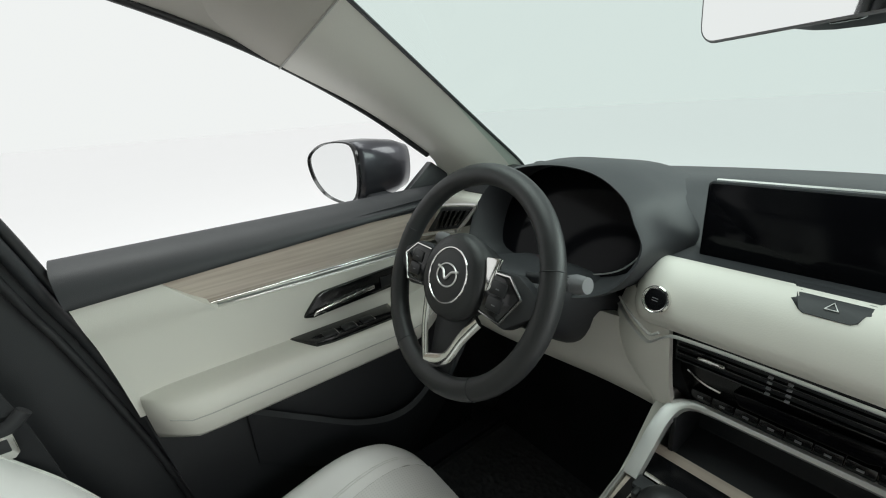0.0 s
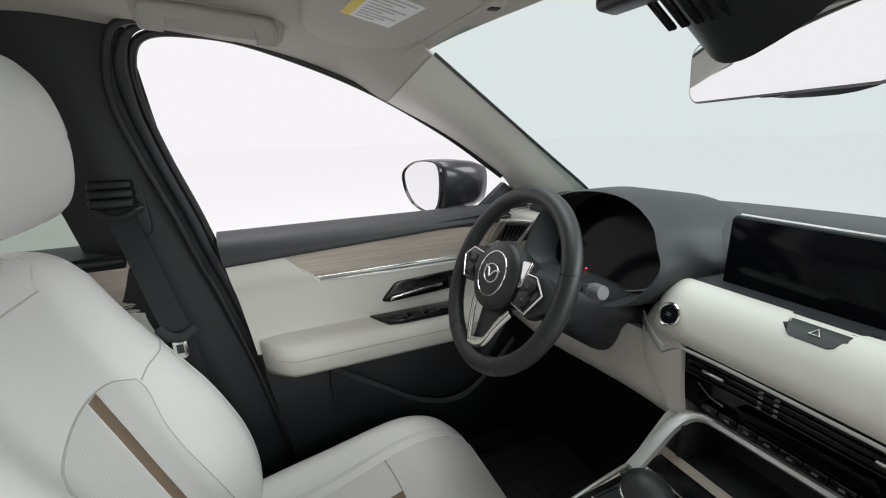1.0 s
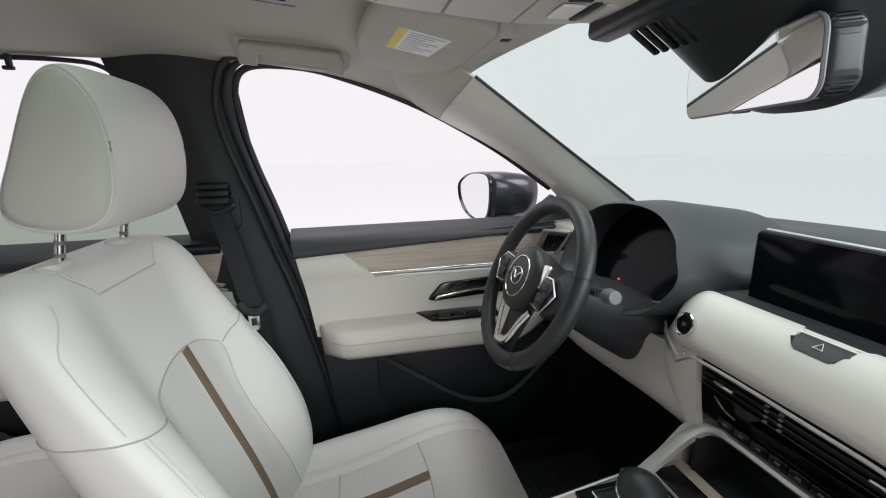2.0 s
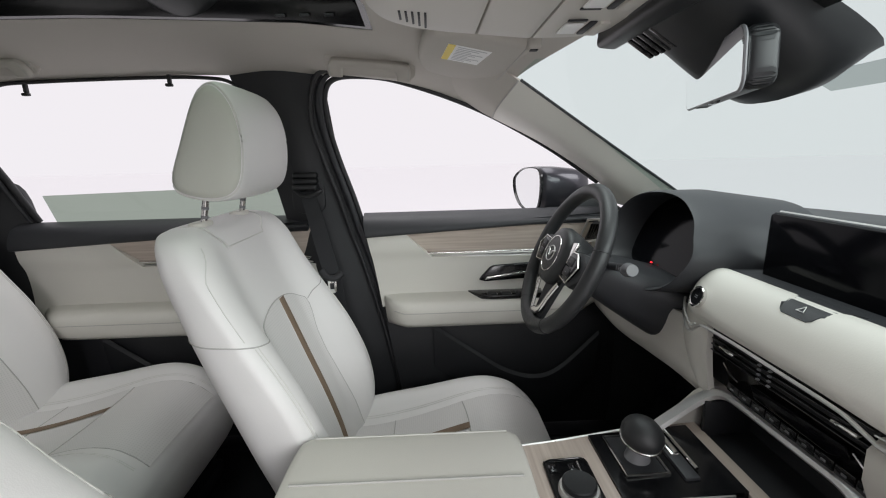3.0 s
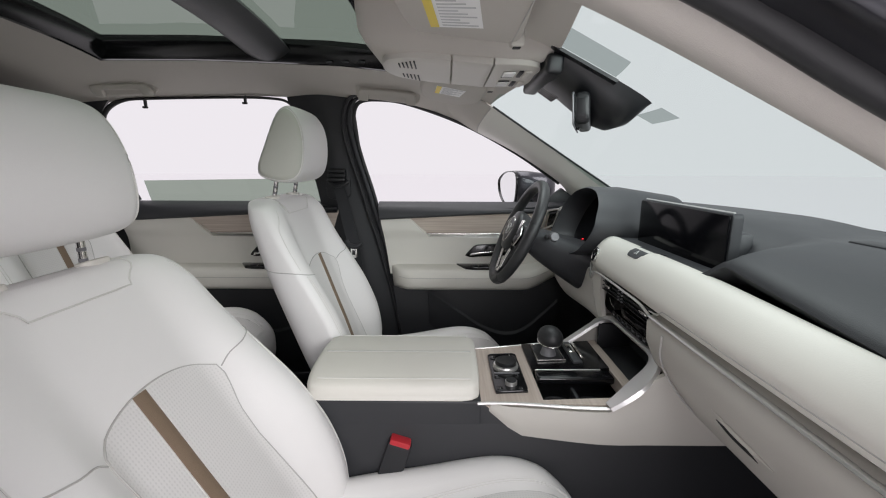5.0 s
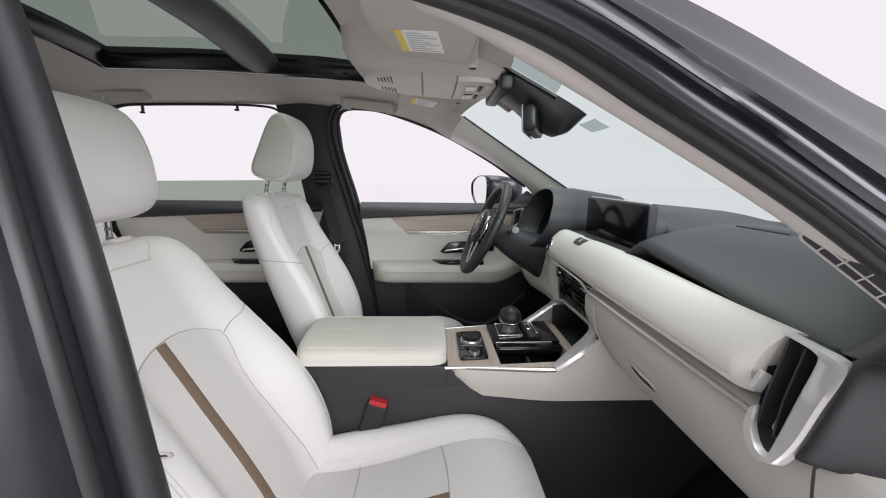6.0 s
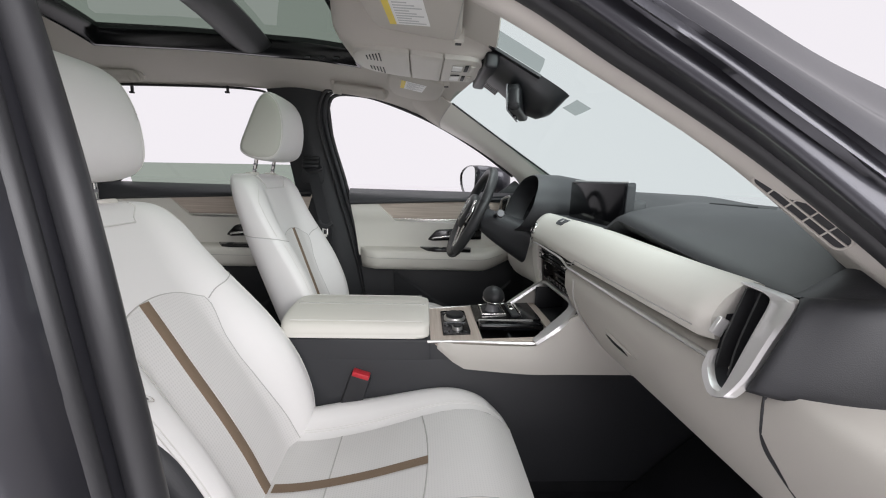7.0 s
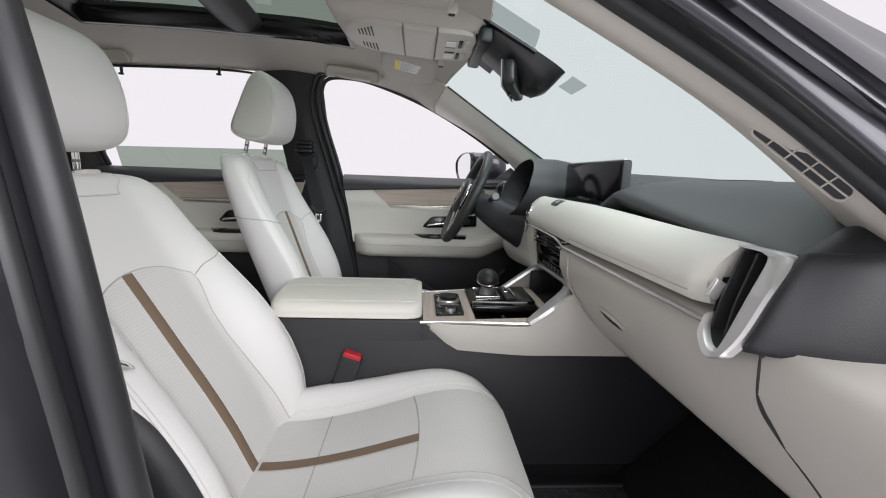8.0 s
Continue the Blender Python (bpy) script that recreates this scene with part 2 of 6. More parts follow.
def sheet(rows, thick=0.0, flip=False):
    """A quad sheet through rows of points; with a thickness it becomes a closed shell, grown against its normals."""
    G = np.array(rows, float)
    bm = bmesh.new()
    du, dv = np.gradient(G, axis=0), np.gradient(G, axis=1)
    N = np.cross(du, dv)
    N /= np.linalg.norm(N, axis=2, keepdims=True) + 1e-12
    if flip:
        N = -N
    nu, nv = G.shape[:2]
    top = [[bm.verts.new(G[i, j]) for j in range(nv)] for i in range(nu)]
    for i in range(nu - 1):
        for j in range(nv - 1):
            bm.faces.new((top[i][j], top[i + 1][j], top[i + 1][j + 1], top[i][j + 1]))
    if thick:
        B = G - N * thick
        low = [[bm.verts.new(B[i, j]) for j in range(nv)] for i in range(nu)]
        for i in range(nu - 1):
            for j in range(nv - 1):
                bm.faces.new((low[i][j], low[i][j + 1], low[i + 1][j + 1], low[i + 1][j]))
        rim = [(i, 0) for i in range(nu)] + [(nu - 1, j) for j in range(1, nv)] + [(i, nv - 1) for i in range(nu - 2, -1, -1)] + [(0, j) for j in range(nv - 2, 0, -1)]
        for (i, j), (p, q) in zip(rim, rim[1:] + rim[:1]):
            bm.faces.new((top[i][j], low[i][j], low[p][q], top[p][q]))
        bmesh.ops.recalc_face_normals(bm, faces=bm.faces)
    return bm


def skin(rows, thick=0.0, n=6, across=6, flip=False):
    """A smooth sheet through a small net of control points."""
    fine = [smooth_line(r, n) for r in rows]
    cols = [smooth_line([r[j] for r in fine], across) for j in range(len(fine[0]))]
    return sheet([[c[i] for c in cols] for i in range(len(cols[0]))], thick, flip)


def loft(rings, cap=True):
    """A closed solid through rings of equally many points."""
    bm = bmesh.new()
    V = [[bm.verts.new(p) for p in r] for r in rings]
    n = len(V[0])
    for a, b in zip(V, V[1:]):
        for k in range(n):
            bm.faces.new((a[k], a[(k + 1) % n], b[(k + 1) % n], b[k]))
    if cap:
        bm.faces.new(V[0][::-1])
        bm.faces.new(V[-1])
    bmesh.ops.recalc_face_normals(bm, faces=bm.faces)
    return bm


def tube(pts, r, n=8, closed=False, squash=1.0, up=(0, 0, 1), taper=None):
    """A round or flattened rod along a line."""
    P = [Vector(p) for p in pts]
    rings, m = [], len(P)
    for i, p in enumerate(P):
        a, b = (P[(i - 1) % m], P[(i + 1) % m]) if closed else (P[max(i - 1, 0)], P[min(i + 1, m - 1)])
        t = (b - a).normalized()
        s = t.cross(Vector(up))
        s = s.normalized() if s.length > 1e-5 else t.orthogonal().normalized()
        q = s.cross(t)
        rr = r * (taper(i / (m - 1)) if taper else 1)
        rings.append([p + s * (rr * math.cos(2 * math.pi * k / n)) + q * (rr * squash * math.sin(2 * math.pi * k / n)) for k in range(n)])
    if closed:
        rings.append(rings[0])
        bm = bmesh.new()
        V = [[bm.verts.new(p) for p in ring] for ring in rings[:-1]]
        V.append(V[0])
        for a, b in zip(V, V[1:]):
            for k in range(n):
                bm.faces.new((a[k], a[(k + 1) % n], b[(k + 1) % n], b[k]))
        bmesh.ops.recalc_face_normals(bm, faces=bm.faces)
        return bm
    return loft(rings)


def lerp_table(table, x):
    """Smooth interpolation in a small table of (x, value)."""
    xs, ys = [p[0] for p in table], [p[1] for p in table]
    return float(np.interp(x, xs, ys))


def ease(a, b, x):
    t = min(1, max(0, (x - a) / (b - a)))
    return t * t * (3 - 2 * t)


# ---- studio and car body ----
part_floor = thing("ground", "smooth white studio floor under the car", "floor", kind="structure")
part("floor_slab", rbox((-60, -60, -0.2), (60, 60, 0.0), 0), STUDIO, part_floor, smooth=0)

EDGE = [(-2.3, 0.64), (-1.6, 0.68), (-1.0, 0.682), (-0.54, 0.688), (-0.3, 0.70), (-0.2, 0.710), (-0.1, 0.717), (0.02, 0.728)]
RAILZ = [(-2.3, 1.53), (-1.6, 1.575), (-1.36, 1.597), (-0.96, 1.61), (-0.54, 1.603), (-0.37, 1.586), (-0.2, 1.552), (-0.1, 1.530), (0.02, 1.496)]
CROWN = [(-2.3, 1.64), (-1.36, 1.705), (-0.96, 1.70), (-0.54, 1.682), (-0.37, 1.665), (-0.25, 1.638), (-0.1, 1.607), (0.02, 1.570)]


def roof_point(a, s, lift=0.0):
    """A point of the headliner: a runs from side to side, s from the front edge to the back."""
    e = lerp_table(EDGE, s)
    zr, zc = lerp_table(RAILZ, s), lerp_table(CROWN, s)
    front = ease(-0.35, 0.02, s)
    y = s - 0.11 * abs(a) ** 1.3 * front
    return (a * e, y, zr + (zc - zr) * (1 - abs(a) ** (2.4 + 3.6 * front)) + lift)


HOLE_A, HOLE_F, HOLE_R = 0.61, -0.385, -1.295


def roof_sheet(avals, svals):
    return sheet([[roof_point(a, s) for a in avals] for s in svals], 0.012, flip=True)


ceiling = bmesh.new()
for avals, svals in ((np.linspace(-1, 1, 41), np.linspace(0.02, HOLE_F, 16)), (np.linspace(-1, -HOLE_A, 12), np.linspace(HOLE_F, HOLE_R, 24)), (np.linspace(HOLE_A, 1, 12), np.linspace(HOLE_F, HOLE_R, 24)), (np.linspace(-1, 1, 41), np.linspace(HOLE_R, -2.3, 16))):
    piece = roof_sheet(avals, svals)
    me = bpy.data.meshes.new("tmp")
    piece.to_mesh(me)
    piece.free()
    ceiling.from_mesh(me)
    bpy.data.meshes.remove(me)
outer_roof = bmesh.new()
for avals, svals in ((np.linspace(-1, 1, 31), np.linspace(-0.02, HOLE_F, 10)), (np.linspace(-1, -HOLE_A, 8), np.linspace(HOLE_F, HOLE_R - 0.04, 14)), (np.linspace(HOLE_A, 1, 8), np.linspace(HOLE_F, HOLE_R - 0.04, 14))):
    piece = sheet([[roof_point(a, s, 0.060 - 0.035 * abs(a) ** 4) for a in avals] for s in svals], 0.004, flip=True)
    me = bpy.data.meshes.new("tmp")
    piece.to_mesh(me)
    piece.free()
    outer_roof.from_mesh(me)
    bpy.data.meshes.remove(me)
headliner = part("ceiling", ceiling, LINER)
tagged(headliner, "beige woven fabric headliner with an opening for the glass roof", "headliner", kind="structure")

car = thing("car_body", "dark grey metallic car shell with its front passenger door open", "car", kind="structure")


part("roof_panel", outer_roof, PAINT, car, "dark grey painted roof round the glass")


def side_curve(pts, sx):
    return [(sx * x, y, z) for x, y, z in pts]


# the top edge of the front door opening, and the rail above it
OPEN_TOP = [(0.825, 0.33, 1.212), (0.795, 0.275, 1.280), (0.757, 0.09, 1.397), (0.722, -0.135, 1.508), (0.70, -0.36, 1.580), (0.69, -0.545, 1.600)]
GLASS_EDGE = [(0.70, 0.535, 1.205), (0.663, 0.462, 1.25), (0.608, 0.288, 1.35), (0.553, 0.115, 1.45), (0.505, -0.05, 1.548)]
PILLAR_TOP = [(0.49, -0.115, 1.580), (0.50, -0.17, 1.560), (0.66, -0.19, 1.515)]
outer = [np.array((-x, y, z)) for x, y, z in smooth_line(OPEN_TOP[:3] + [(0.7305, -0.080, 1.481)], 8)]
inner = [np.array((-x, y, z)) for x, y, z in smooth_line(GLASS_EDGE, 6)]
mid = [a * 0.5 + b * 0.5 + np.array((0.012, -0.02, -0.016)) for a, b in zip(outer, inner)]
rows = [smooth_line([p, q, r], 4) for p, q, r in zip(inner, mid, outer)]
part("pillar_trim", sheet(rows, 0.006), CREAM, car, "cream moulded front pillar trim")
part("trim_joint", tube([p + np.array((0.001, -0.004, -0.001)) for p in rows[-1]], 0.0016, 6), GROOVE, car)
# the headliner runs down to meet it
corner = [rows[-1], smooth_line([(-0.500, -0.085, 1.567), (-0.610, -0.140, 1.538), (-0.726, -0.115, 1.497)], 4), smooth_line([(-0.480, -0.140, 1.588), (-0.600, -0.205, 1.583), (-0.716, -0.205, 1.549)], 4)]
part("headliner_corner", skin(corner, 0.005, 4, 3), LINER, car, "beige headliner corner above the pillar", smooth=60)

windscreen = thing("window_1", "large clear windscreen with a faint green tint", "windscreen", kind="structure")


def screen_point(x, z, off=0.0):
    y = 0.265 + (1.455 - z) * 1.95 - 0.51 * x * x
    n = Vector((1.02 * x, 1.0, 1.95)).normalized()
    return Vector((x, y, z)) - n * off


def screen_top(x):
    """Height at which the glass meets the front edge of the headliner."""
    return 1.455 + (0.257 - 0.51 * x * x + 0.11 * abs(x / 0.728) ** 1.3) / 1.95


glass = []
for q in np.linspace(0, 1, 16):
    glass.append([screen_point(x, 1.19 + (screen_top(x) - 1.19) * q) for x in (a * (0.735 - 0.235 * q) for a in np.linspace(-1, 1, 25))])
part("pane", sheet(glass), WINDSHIELD, windscreen)
part("grey_patch", sheet([[screen_point(0.038 + a, 1.462 + b, 0.004) for a in np.linspace(-0.062, 0.061, 5)] for b in np.linspace(-0.010, 0.010, 4)]), FRIT, windscreen, "grey dotted sensor patch on the glass", shadow=False)
part("grey_patch", sheet([[screen_point(0.19 + a, 1.545 + b, 0.004) for a in np.linspace(-0.068, 0.050, 5)] for b in np.linspace(-0.020, 0.040, 4)]), FRIT, windscreen, "grey dotted sensor patch on the glass", shadow=False)
part("black_cover", sheet([[screen_point(x, z, 0.008) for x in np.linspace(-0.10, 0.132, 9)] for z in np.linspace(1.522, 1.625, 6)], 0.006), SMOOTHBLK, windscreen, "black cover round the sensor housing")
part("lower_seal", tube([screen_point(x, 1.217, 0.01) for x in np.linspace(-0.70, 0.70, 30)], 0.012), RUBBER, windscreen)
for sx in (-1, 1):
    part("side_seal", tube([(sx * (x - 0.001), y + 0.003, z + 0.002) for x, y, z in smooth_line(GLASS_EDGE, 6)], 0.0036, 6), RUBBER, windscreen)

# glass roof
roof = thing("window_2", "two dark green tinted glass roof panels in a black frame", "glass roof", kind="structure")
for s0, s1 in ((HOLE_F - 0.02, -0.72), (-0.81, HOLE_R + 0.04)):
    part("roof_pane", sheet([[roof_point(a, s, 0.05) for a in np.linspace(-HOLE_A, HOLE_A, 9)] for s in np.linspace(s0, s1, 9)]), ROOFGLASS, roof)
ring = [(-HOLE_A, HOLE_F), (HOLE_A, HOLE_F), (HOLE_A, HOLE_R), (-HOLE_A, HOLE_R)]


def hole_line(lift, inset):
    out = []
    c = (0.0, (HOLE_F + HOLE_R) / 2)
    for (a0, s0), (a1, s1) in zip(ring, ring[1:] + ring[:1]):
        for k in range(12):
            a, s = a0 + (a1 - a0) * k / 12, s0 + (s1 - s0) * k / 12
            out.append(roof_point(a * (1 - inset), c[1] + (s - c[1]) * (1 - inset), lift))
    return out


part("roof_frame", loft([hole_line(0.001, -0.004), hole_line(0.001, 0.03), hole_line(0.03, 0.05), hole_line(0.045, 0.09), hole_line(0.06, 0.09), hole_line(0.06, -0.03), hole_line(0.001, -0.004)], cap=False), GLOSS, roof, "black roof glass frame")
part("crossbeam", sheet([[Vector(roof_point(a, s, 0.050 - 0.028 * (1 - t * t))) for s, t in ((-0.765 + 0.066 * t, t) for t in np.linspace(1, -1, 9))] for a in np.linspace(-HOLE_A * 0.99, HOLE_A * 0.99, 15)], 0.02, flip=True), DARK, roof, "dark grey crossbeam between the panes")
for k in range(3):
    y = -0.47 - 0.05 * k
    part("latch", rbox((-0.402, y - 0.010, 1.664), (-0.394, y + 0.010, 1.669), 0.002), DARK, roof)


# side frames: B and C pillars, roof rails, belt lines
def pillar(name, net, mat, label, thick=0.02, flip=False):
    return part(name, skin(net, thick, 5, 5, flip), mat, car, label)


for sx in (-1, 1):
    fl = sx > 0
    pillar("middle_pillar", [side_curve([(0.80, -0.33 if sx < 0 else -0.47, 0.42), (0.80, -0.395 if sx < 0 else -0.475, 0.80), (0.785, -0.478, 1.12), (0.745, -0.540, 1.36), (0.682, -0.562, 1.625)], sx),
                             side_curve([(0.755, -0.50, 0.42), (0.745, -0.54, 0.80), (0.735, -0.60, 1.12), (0.705, -0.645, 1.36), (0.655, -0.69, 1.64)], sx),
                             side_curve([(0.79, -0.66, 0.42), (0.785, -0.67, 0.80), (0.765, -0.715, 1.12), (0.735, -0.755, 1.36), (0.68, -0.82, 1.63)], sx)], TRIM, "black plastic centre pillar trim", flip=not fl)
    pillar("rear_pillar", [side_curve([(0.80, -1.50, 0.55), (0.796, -1.525, 1.21), (0.755, -1.55, 1.331), (0.717, -1.570, 1.442), (0.681, -1.528, 1.544), (0.662, -1.475, 1.60)], sx),
                           side_curve([(0.74, -1.72, 0.55), (0.74, -1.72, 1.21), (0.72, -1.74, 1.331), (0.69, -1.76, 1.442), (0.665, -1.76, 1.544), (0.65, -1.74, 1.60)], sx),
                           side_curve([(0.72, -2.3, 0.55), (0.72, -2.3, 1.21), (0.70, -2.3, 1.331), (0.68, -2.3, 1.442), (0.65, -2.3, 1.51), (0.64, -2.3, 1.54)], sx)], TRIM, "black plastic rear pillar trim", flip=not fl)

# rubber seals round the driver's door opening
def seal(pts, r, mat=RUBBER, name="door_seal", label="black rubber door seal", **kw):
    return part(name, tube(smooth_line(pts, 8), r, 12, **kw), mat, car, label, smooth=85)


base = side_curve([(0.796, -0.345, 0.50), (0.796, -0.399, 0.80), (0.786, -0.455, 1.04), (0.778, -0.484, 1.14), (0.757, -0.512, 1.26), (0.737, -0.545, 1.38), (0.716, -0.564, 1.48), (0.700, -0.563, 1.548), (0.692, -0.538, 1.590), (0.692, -0.47, 1.600), (0.701, -0.35, 1.585), (0.722, -0.135, 1.512), (0.757, 0.085, 1.401), (0.795, 0.27, 1.283)], -1)
seal(base, 0.008)
back = base[:9]
seal([(x + 0.010, y - 0.016 + 0.010 * ease(1.52, 1.59, z), z + 0.012 * ease(1.50, 1.59, z)) for x, y, z in back] + [(-0.682, -0.46, 1.608), (-0.690, -0.34, 1.594), (-0.712, -0.17, 1.533)], 0.012, DARK, "door_frame", "dark grey door frame flange", squash=0.8, taper=lambda q: 1 - 0.8 * ease(0.62, 0.85, q))
seal([(x + 0.026, y - 0.040 + 0.018 * ease(1.50, 1.59, z), z + 0.018 * ease(1.50, 1.59, z)) for x, y, z in back] + [(-0.672, -0.47, 1.612)], 0.0065, RUBBER, "door_seal", "black rubber seal ridge")

# seal round the rear window and the ridges beside the driver's window
rear_edge = side_curve([(0.792, -1.512, 1.205), (0.752, -1.538, 1.331), (0.714, -1.556, 1.442), (0.684, -1.522, 1.540), (0.672, -1.44, 1.590), (0.668, -1.30, 1.598), (0.675, -1.0, 1.604), (0.681, -0.87, 1.601), (0.688, -0.815, 1.590), (0.700, -0.785, 1.555), (0.712, -0.765, 1.500)], -1)
seal(rear_edge, 0.009, name="window_seal", label="black rubber rear window seal", taper=lambda q: 1 - 0.45 * ease(0.35, 0.5, q))
seal([(x + 0.012, y - 0.016, z) for x, y, z in rear_edge[:4]], 0.006, DARK, "window_seal", "dark grey window seal ridge")

# the open passenger side: trim, seal, painted flange and roof rail, each along the same sweep
LIP = [(0.700, 0.385, 1.175), (0.690, 0.330, 1.222), (0.645, 0.203, 1.330), (0.585, 0.020, 1.452), (0.535, -0.10, 1.528)]
TRIM_OUT = [(0.80, 0.33, 1.165), (0.78, 0.292, 1.204), (0.74, 0.182, 1.295), (0.69, 0.019, 1.404), (0.665, -0.12, 1.485)]
SEAL_OUT = [(0.845, 0.285, 1.18), (0.83, 0.243, 1.223), (0.79, 0.151, 1.307), (0.75, 0.050, 1.384), (0.715, -0.10, 1.475)]
RIDGE = [(0.865, 0.262, 1.19), (0.85, 0.222, 1.232), (0.815, 0.140, 1.308), (0.78, 0.050, 1.378), (0.74, -0.10, 1.475)]
VALLEY = [(0.875, 0.30, 1.215), (0.860, 0.235, 1.258), (0.832, 0.145, 1.325), (0.80, 0.050, 1.395), (0.765, -0.105, 1.49)]
CREST = [(0.815, 0.42, 1.262), (0.785, 0.285, 1.330), (0.775, 0.180, 1.380), (0.765, 0.045, 1.448), (0.755, -0.14, 1.525)]
SKIN = [(0.775, 0.46, 1.29), (0.745, 0.33, 1.362), (0.738, 0.235, 1.402), (0.735, 0.08, 1.475), (0.735, -0.12, 1.55)]
TAIL = {"LIP": [], "TRIM_OUT": [(0.675, -0.36, 1.545), (0.672, -0.52, 1.572)], "SEAL_OUT": [(0.70, -0.36, 1.545), (0.695, -0.52, 1.570)], "RIDGE": [(0.725, -0.36, 1.55), (0.715, -0.54, 1.575)], "VALLEY": [(0.765, -0.36, 1.56), (0.755, -0.55, 1.59)], "CREST": [(0.775, -0.38, 1.58), (0.77, -0.58, 1.61)], "SKIN": [(0.755, -0.38, 1.61), (0.75, -0.60, 1.645)]}
inner = [(x, y, z) for x, y, z in smooth_line(GLASS_EDGE + PILLAR_TOP[:1], 6)]
rows = []
for g, l, o in zip(inner, smooth_line(LIP + PILLAR_TOP[1:2], 6), smooth_line(TRIM_OUT + PILLAR_TOP[2:], 6)):
    rows.append(smooth_line([g, l, np.array(l) * 0.42 + np.array(o) * 0.58 + np.array((0.004, -0.005, -0.002)), o, np.array(o) + np.array((0.010, 0.004, 0.020))], 4))
# browner LINER instead of CREAM: this pillar's shade is put into its colour
part("pillar_trim", sheet(rows, 0.012), LINER, car, "cream moulded front pillar trim", smooth=60)
seal([tuple(np.array(a) * 0.40 + np.array(b) * 0.60 + np.array((0.0, 0.002, 0.002))) for a, b in zip(TRIM_OUT + TAIL["TRIM_OUT"], SEAL_OUT + TAIL["SEAL_OUT"])], 0.0125)
net = [c + TAIL[n] for n, c in (("TRIM_OUT", TRIM_OUT), ("SEAL_OUT", SEAL_OUT), ("RIDGE", RIDGE), ("VALLEY", VALLEY), ("CREST", CREST), ("SKIN", SKIN))]
net = [net[0], net[1], net[2], [tuple(np.array(a) * 0.7 + np.array(b) * 0.3 + np.array((0, 0.012, 0.012))) for a, b in zip(net[2], net[3])], net[3], [tuple(np.array(a) * 0.5 + np.array(b) * 0.5 + np.array((0.0, 0.0, 0.014))) for a, b in zip(net[3], net[4])], net[4], net[5]]
part("roof_rail", skin(net, 0.012, 6, 5, flip=False), PAINT, car, "dark grey metallic painted door frame and roof rail", smooth=70)


def post(x, y, zs=(0.44, 0.62, 0.80, 0.953, 1.114, 1.273, 1.42, 1.55)):
    return [(x - 0.16 * ease(1.15, 1.6, z) * (x - 0.3), y - 0.13 * (z - 1.114) - 0.26 * max(0, z - 1.22), z) for z in zs]


seal(post(0.805, -0.435), 0.016, name="pillar_seal")
seal(post(0.838, -0.452), 0.011, name="pillar_seal")
part("pillar_skin", skin([post(0.785, -0.46), post(0.82, -0.456), post(0.85, -0.460), post(0.872, -0.472), post(0.888, -0.497), post(0.90, -0.54)], 0.012, 5, 5), PAINT, car, "dark grey painted centre pillar edge", smooth=70)
part("roof_skin", sheet([[roof_point(a, s, 0.085 - 0.01 * abs(a)) for a in np.linspace(-1.06, 1.06, 15)] for s in np.linspace(HOLE_R - 0.05, -2.3, 8)], 0.01, flip=True), PAINT, car, "dark grey painted rear roof")
part("rear_wall", rbox((-0.74, -2.36, 0.40), (0.74, -2.30, 1.66), 0.01), TRIM, car, "dark rear hatch lining")
part("rear_door_skin", skin([side_curve([(0.90, -0.51, 0.35), (0.945, -0.505, 0.70), (0.93, -0.53, 1.05), (0.87, -0.56, 1.22)], 1), side_curve([(0.90, -1.5, 0.35), (0.935, -1.5, 0.70), (0.92, -1.5, 1.05), (0.86, -1.5, 1.20)], 1)], 0.02, flip=False), PAINT, car, "dark grey metallic rear door panel")
part("rear_door_lining", rbox((0.76, -1.52, 0.42), (0.80, -0.56, 1.20), 0.01), DARK, car)
part("sill", rbox((0.70, -2.3, 0.30), (0.92, 0.75, 0.425), 0.02), PAINT, car, "dark painted door sill")
part("sill", rbox((-0.92, -2.3, 0.30), (-0.70, 0.75, 0.425), 0.02), PAINT, car, "dark painted door sill")
part("firewall", rbox((-0.86, 0.74, 0.30), (0.86, 0.78, 1.20), 0.01), TRIM, car)
# unseen block, added to keep the front lamp off the dashboard end
part("fender", rbox((0.865, 0.40, 0.35), (0.965, 1.25, 1.13), 0.03), PAINT, car, "unseen dark grey painted front wing and hinge pillar")
part("cowl_side", rbox((0.775, 0.42, 0.42), (0.86, 0.76, 1.19), 0.015), DARK, car)
part("cowl_side", rbox((-0.86, 0.335, 0.42), (-0.752, 0.76, 1.19), 0.015), DARK, car)
for x0, x1 in ((0.20, 0.70), (-0.70, -0.19)):
    mat_ = thing("floor_mat", "black ribbed rubber-backed floor mat on the carpet", "floor mat", ((x0 + x1) / 2, 0.27, 0.405), "floor mats")
    hx = (x1 - x0) / 2
    part("mat", prism(rounded(-hx, hx, -0.29, 0.24, 0.06), "z", 0.0, 0.010, 0.003), MATRUB, mat_, "black ribbed mat")
    part("border", tube([(x, y, 0.010) for x, y in rounded(-hx + 0.012, hx - 0.012, -0.278, 0.228, 0.05)], 0.005, 6, closed=True), RUBBER, mat_)
floor = thing("floor", "black carpeted car floor", "carpet", kind="structure")
part("carpet_sheet", rbox((-0.76, -2.3, 0.36), (0.76, 0.76, 0.405), 0.01), CARPET, floor, smooth=0)
part("tunnel", prism([(-0.16, 0.40), (-0.13, 0.62), (0.14, 0.62), (0.17, 0.40)], "y", -1.2, 0.74, 0.02), CARPET, floor)
part("footwell_slope", prism([(0.40, 0.40), (0.74, 0.40), (0.74, 0.72)], "x", 0.17, 0.76, 0.01), CARPET, floor)
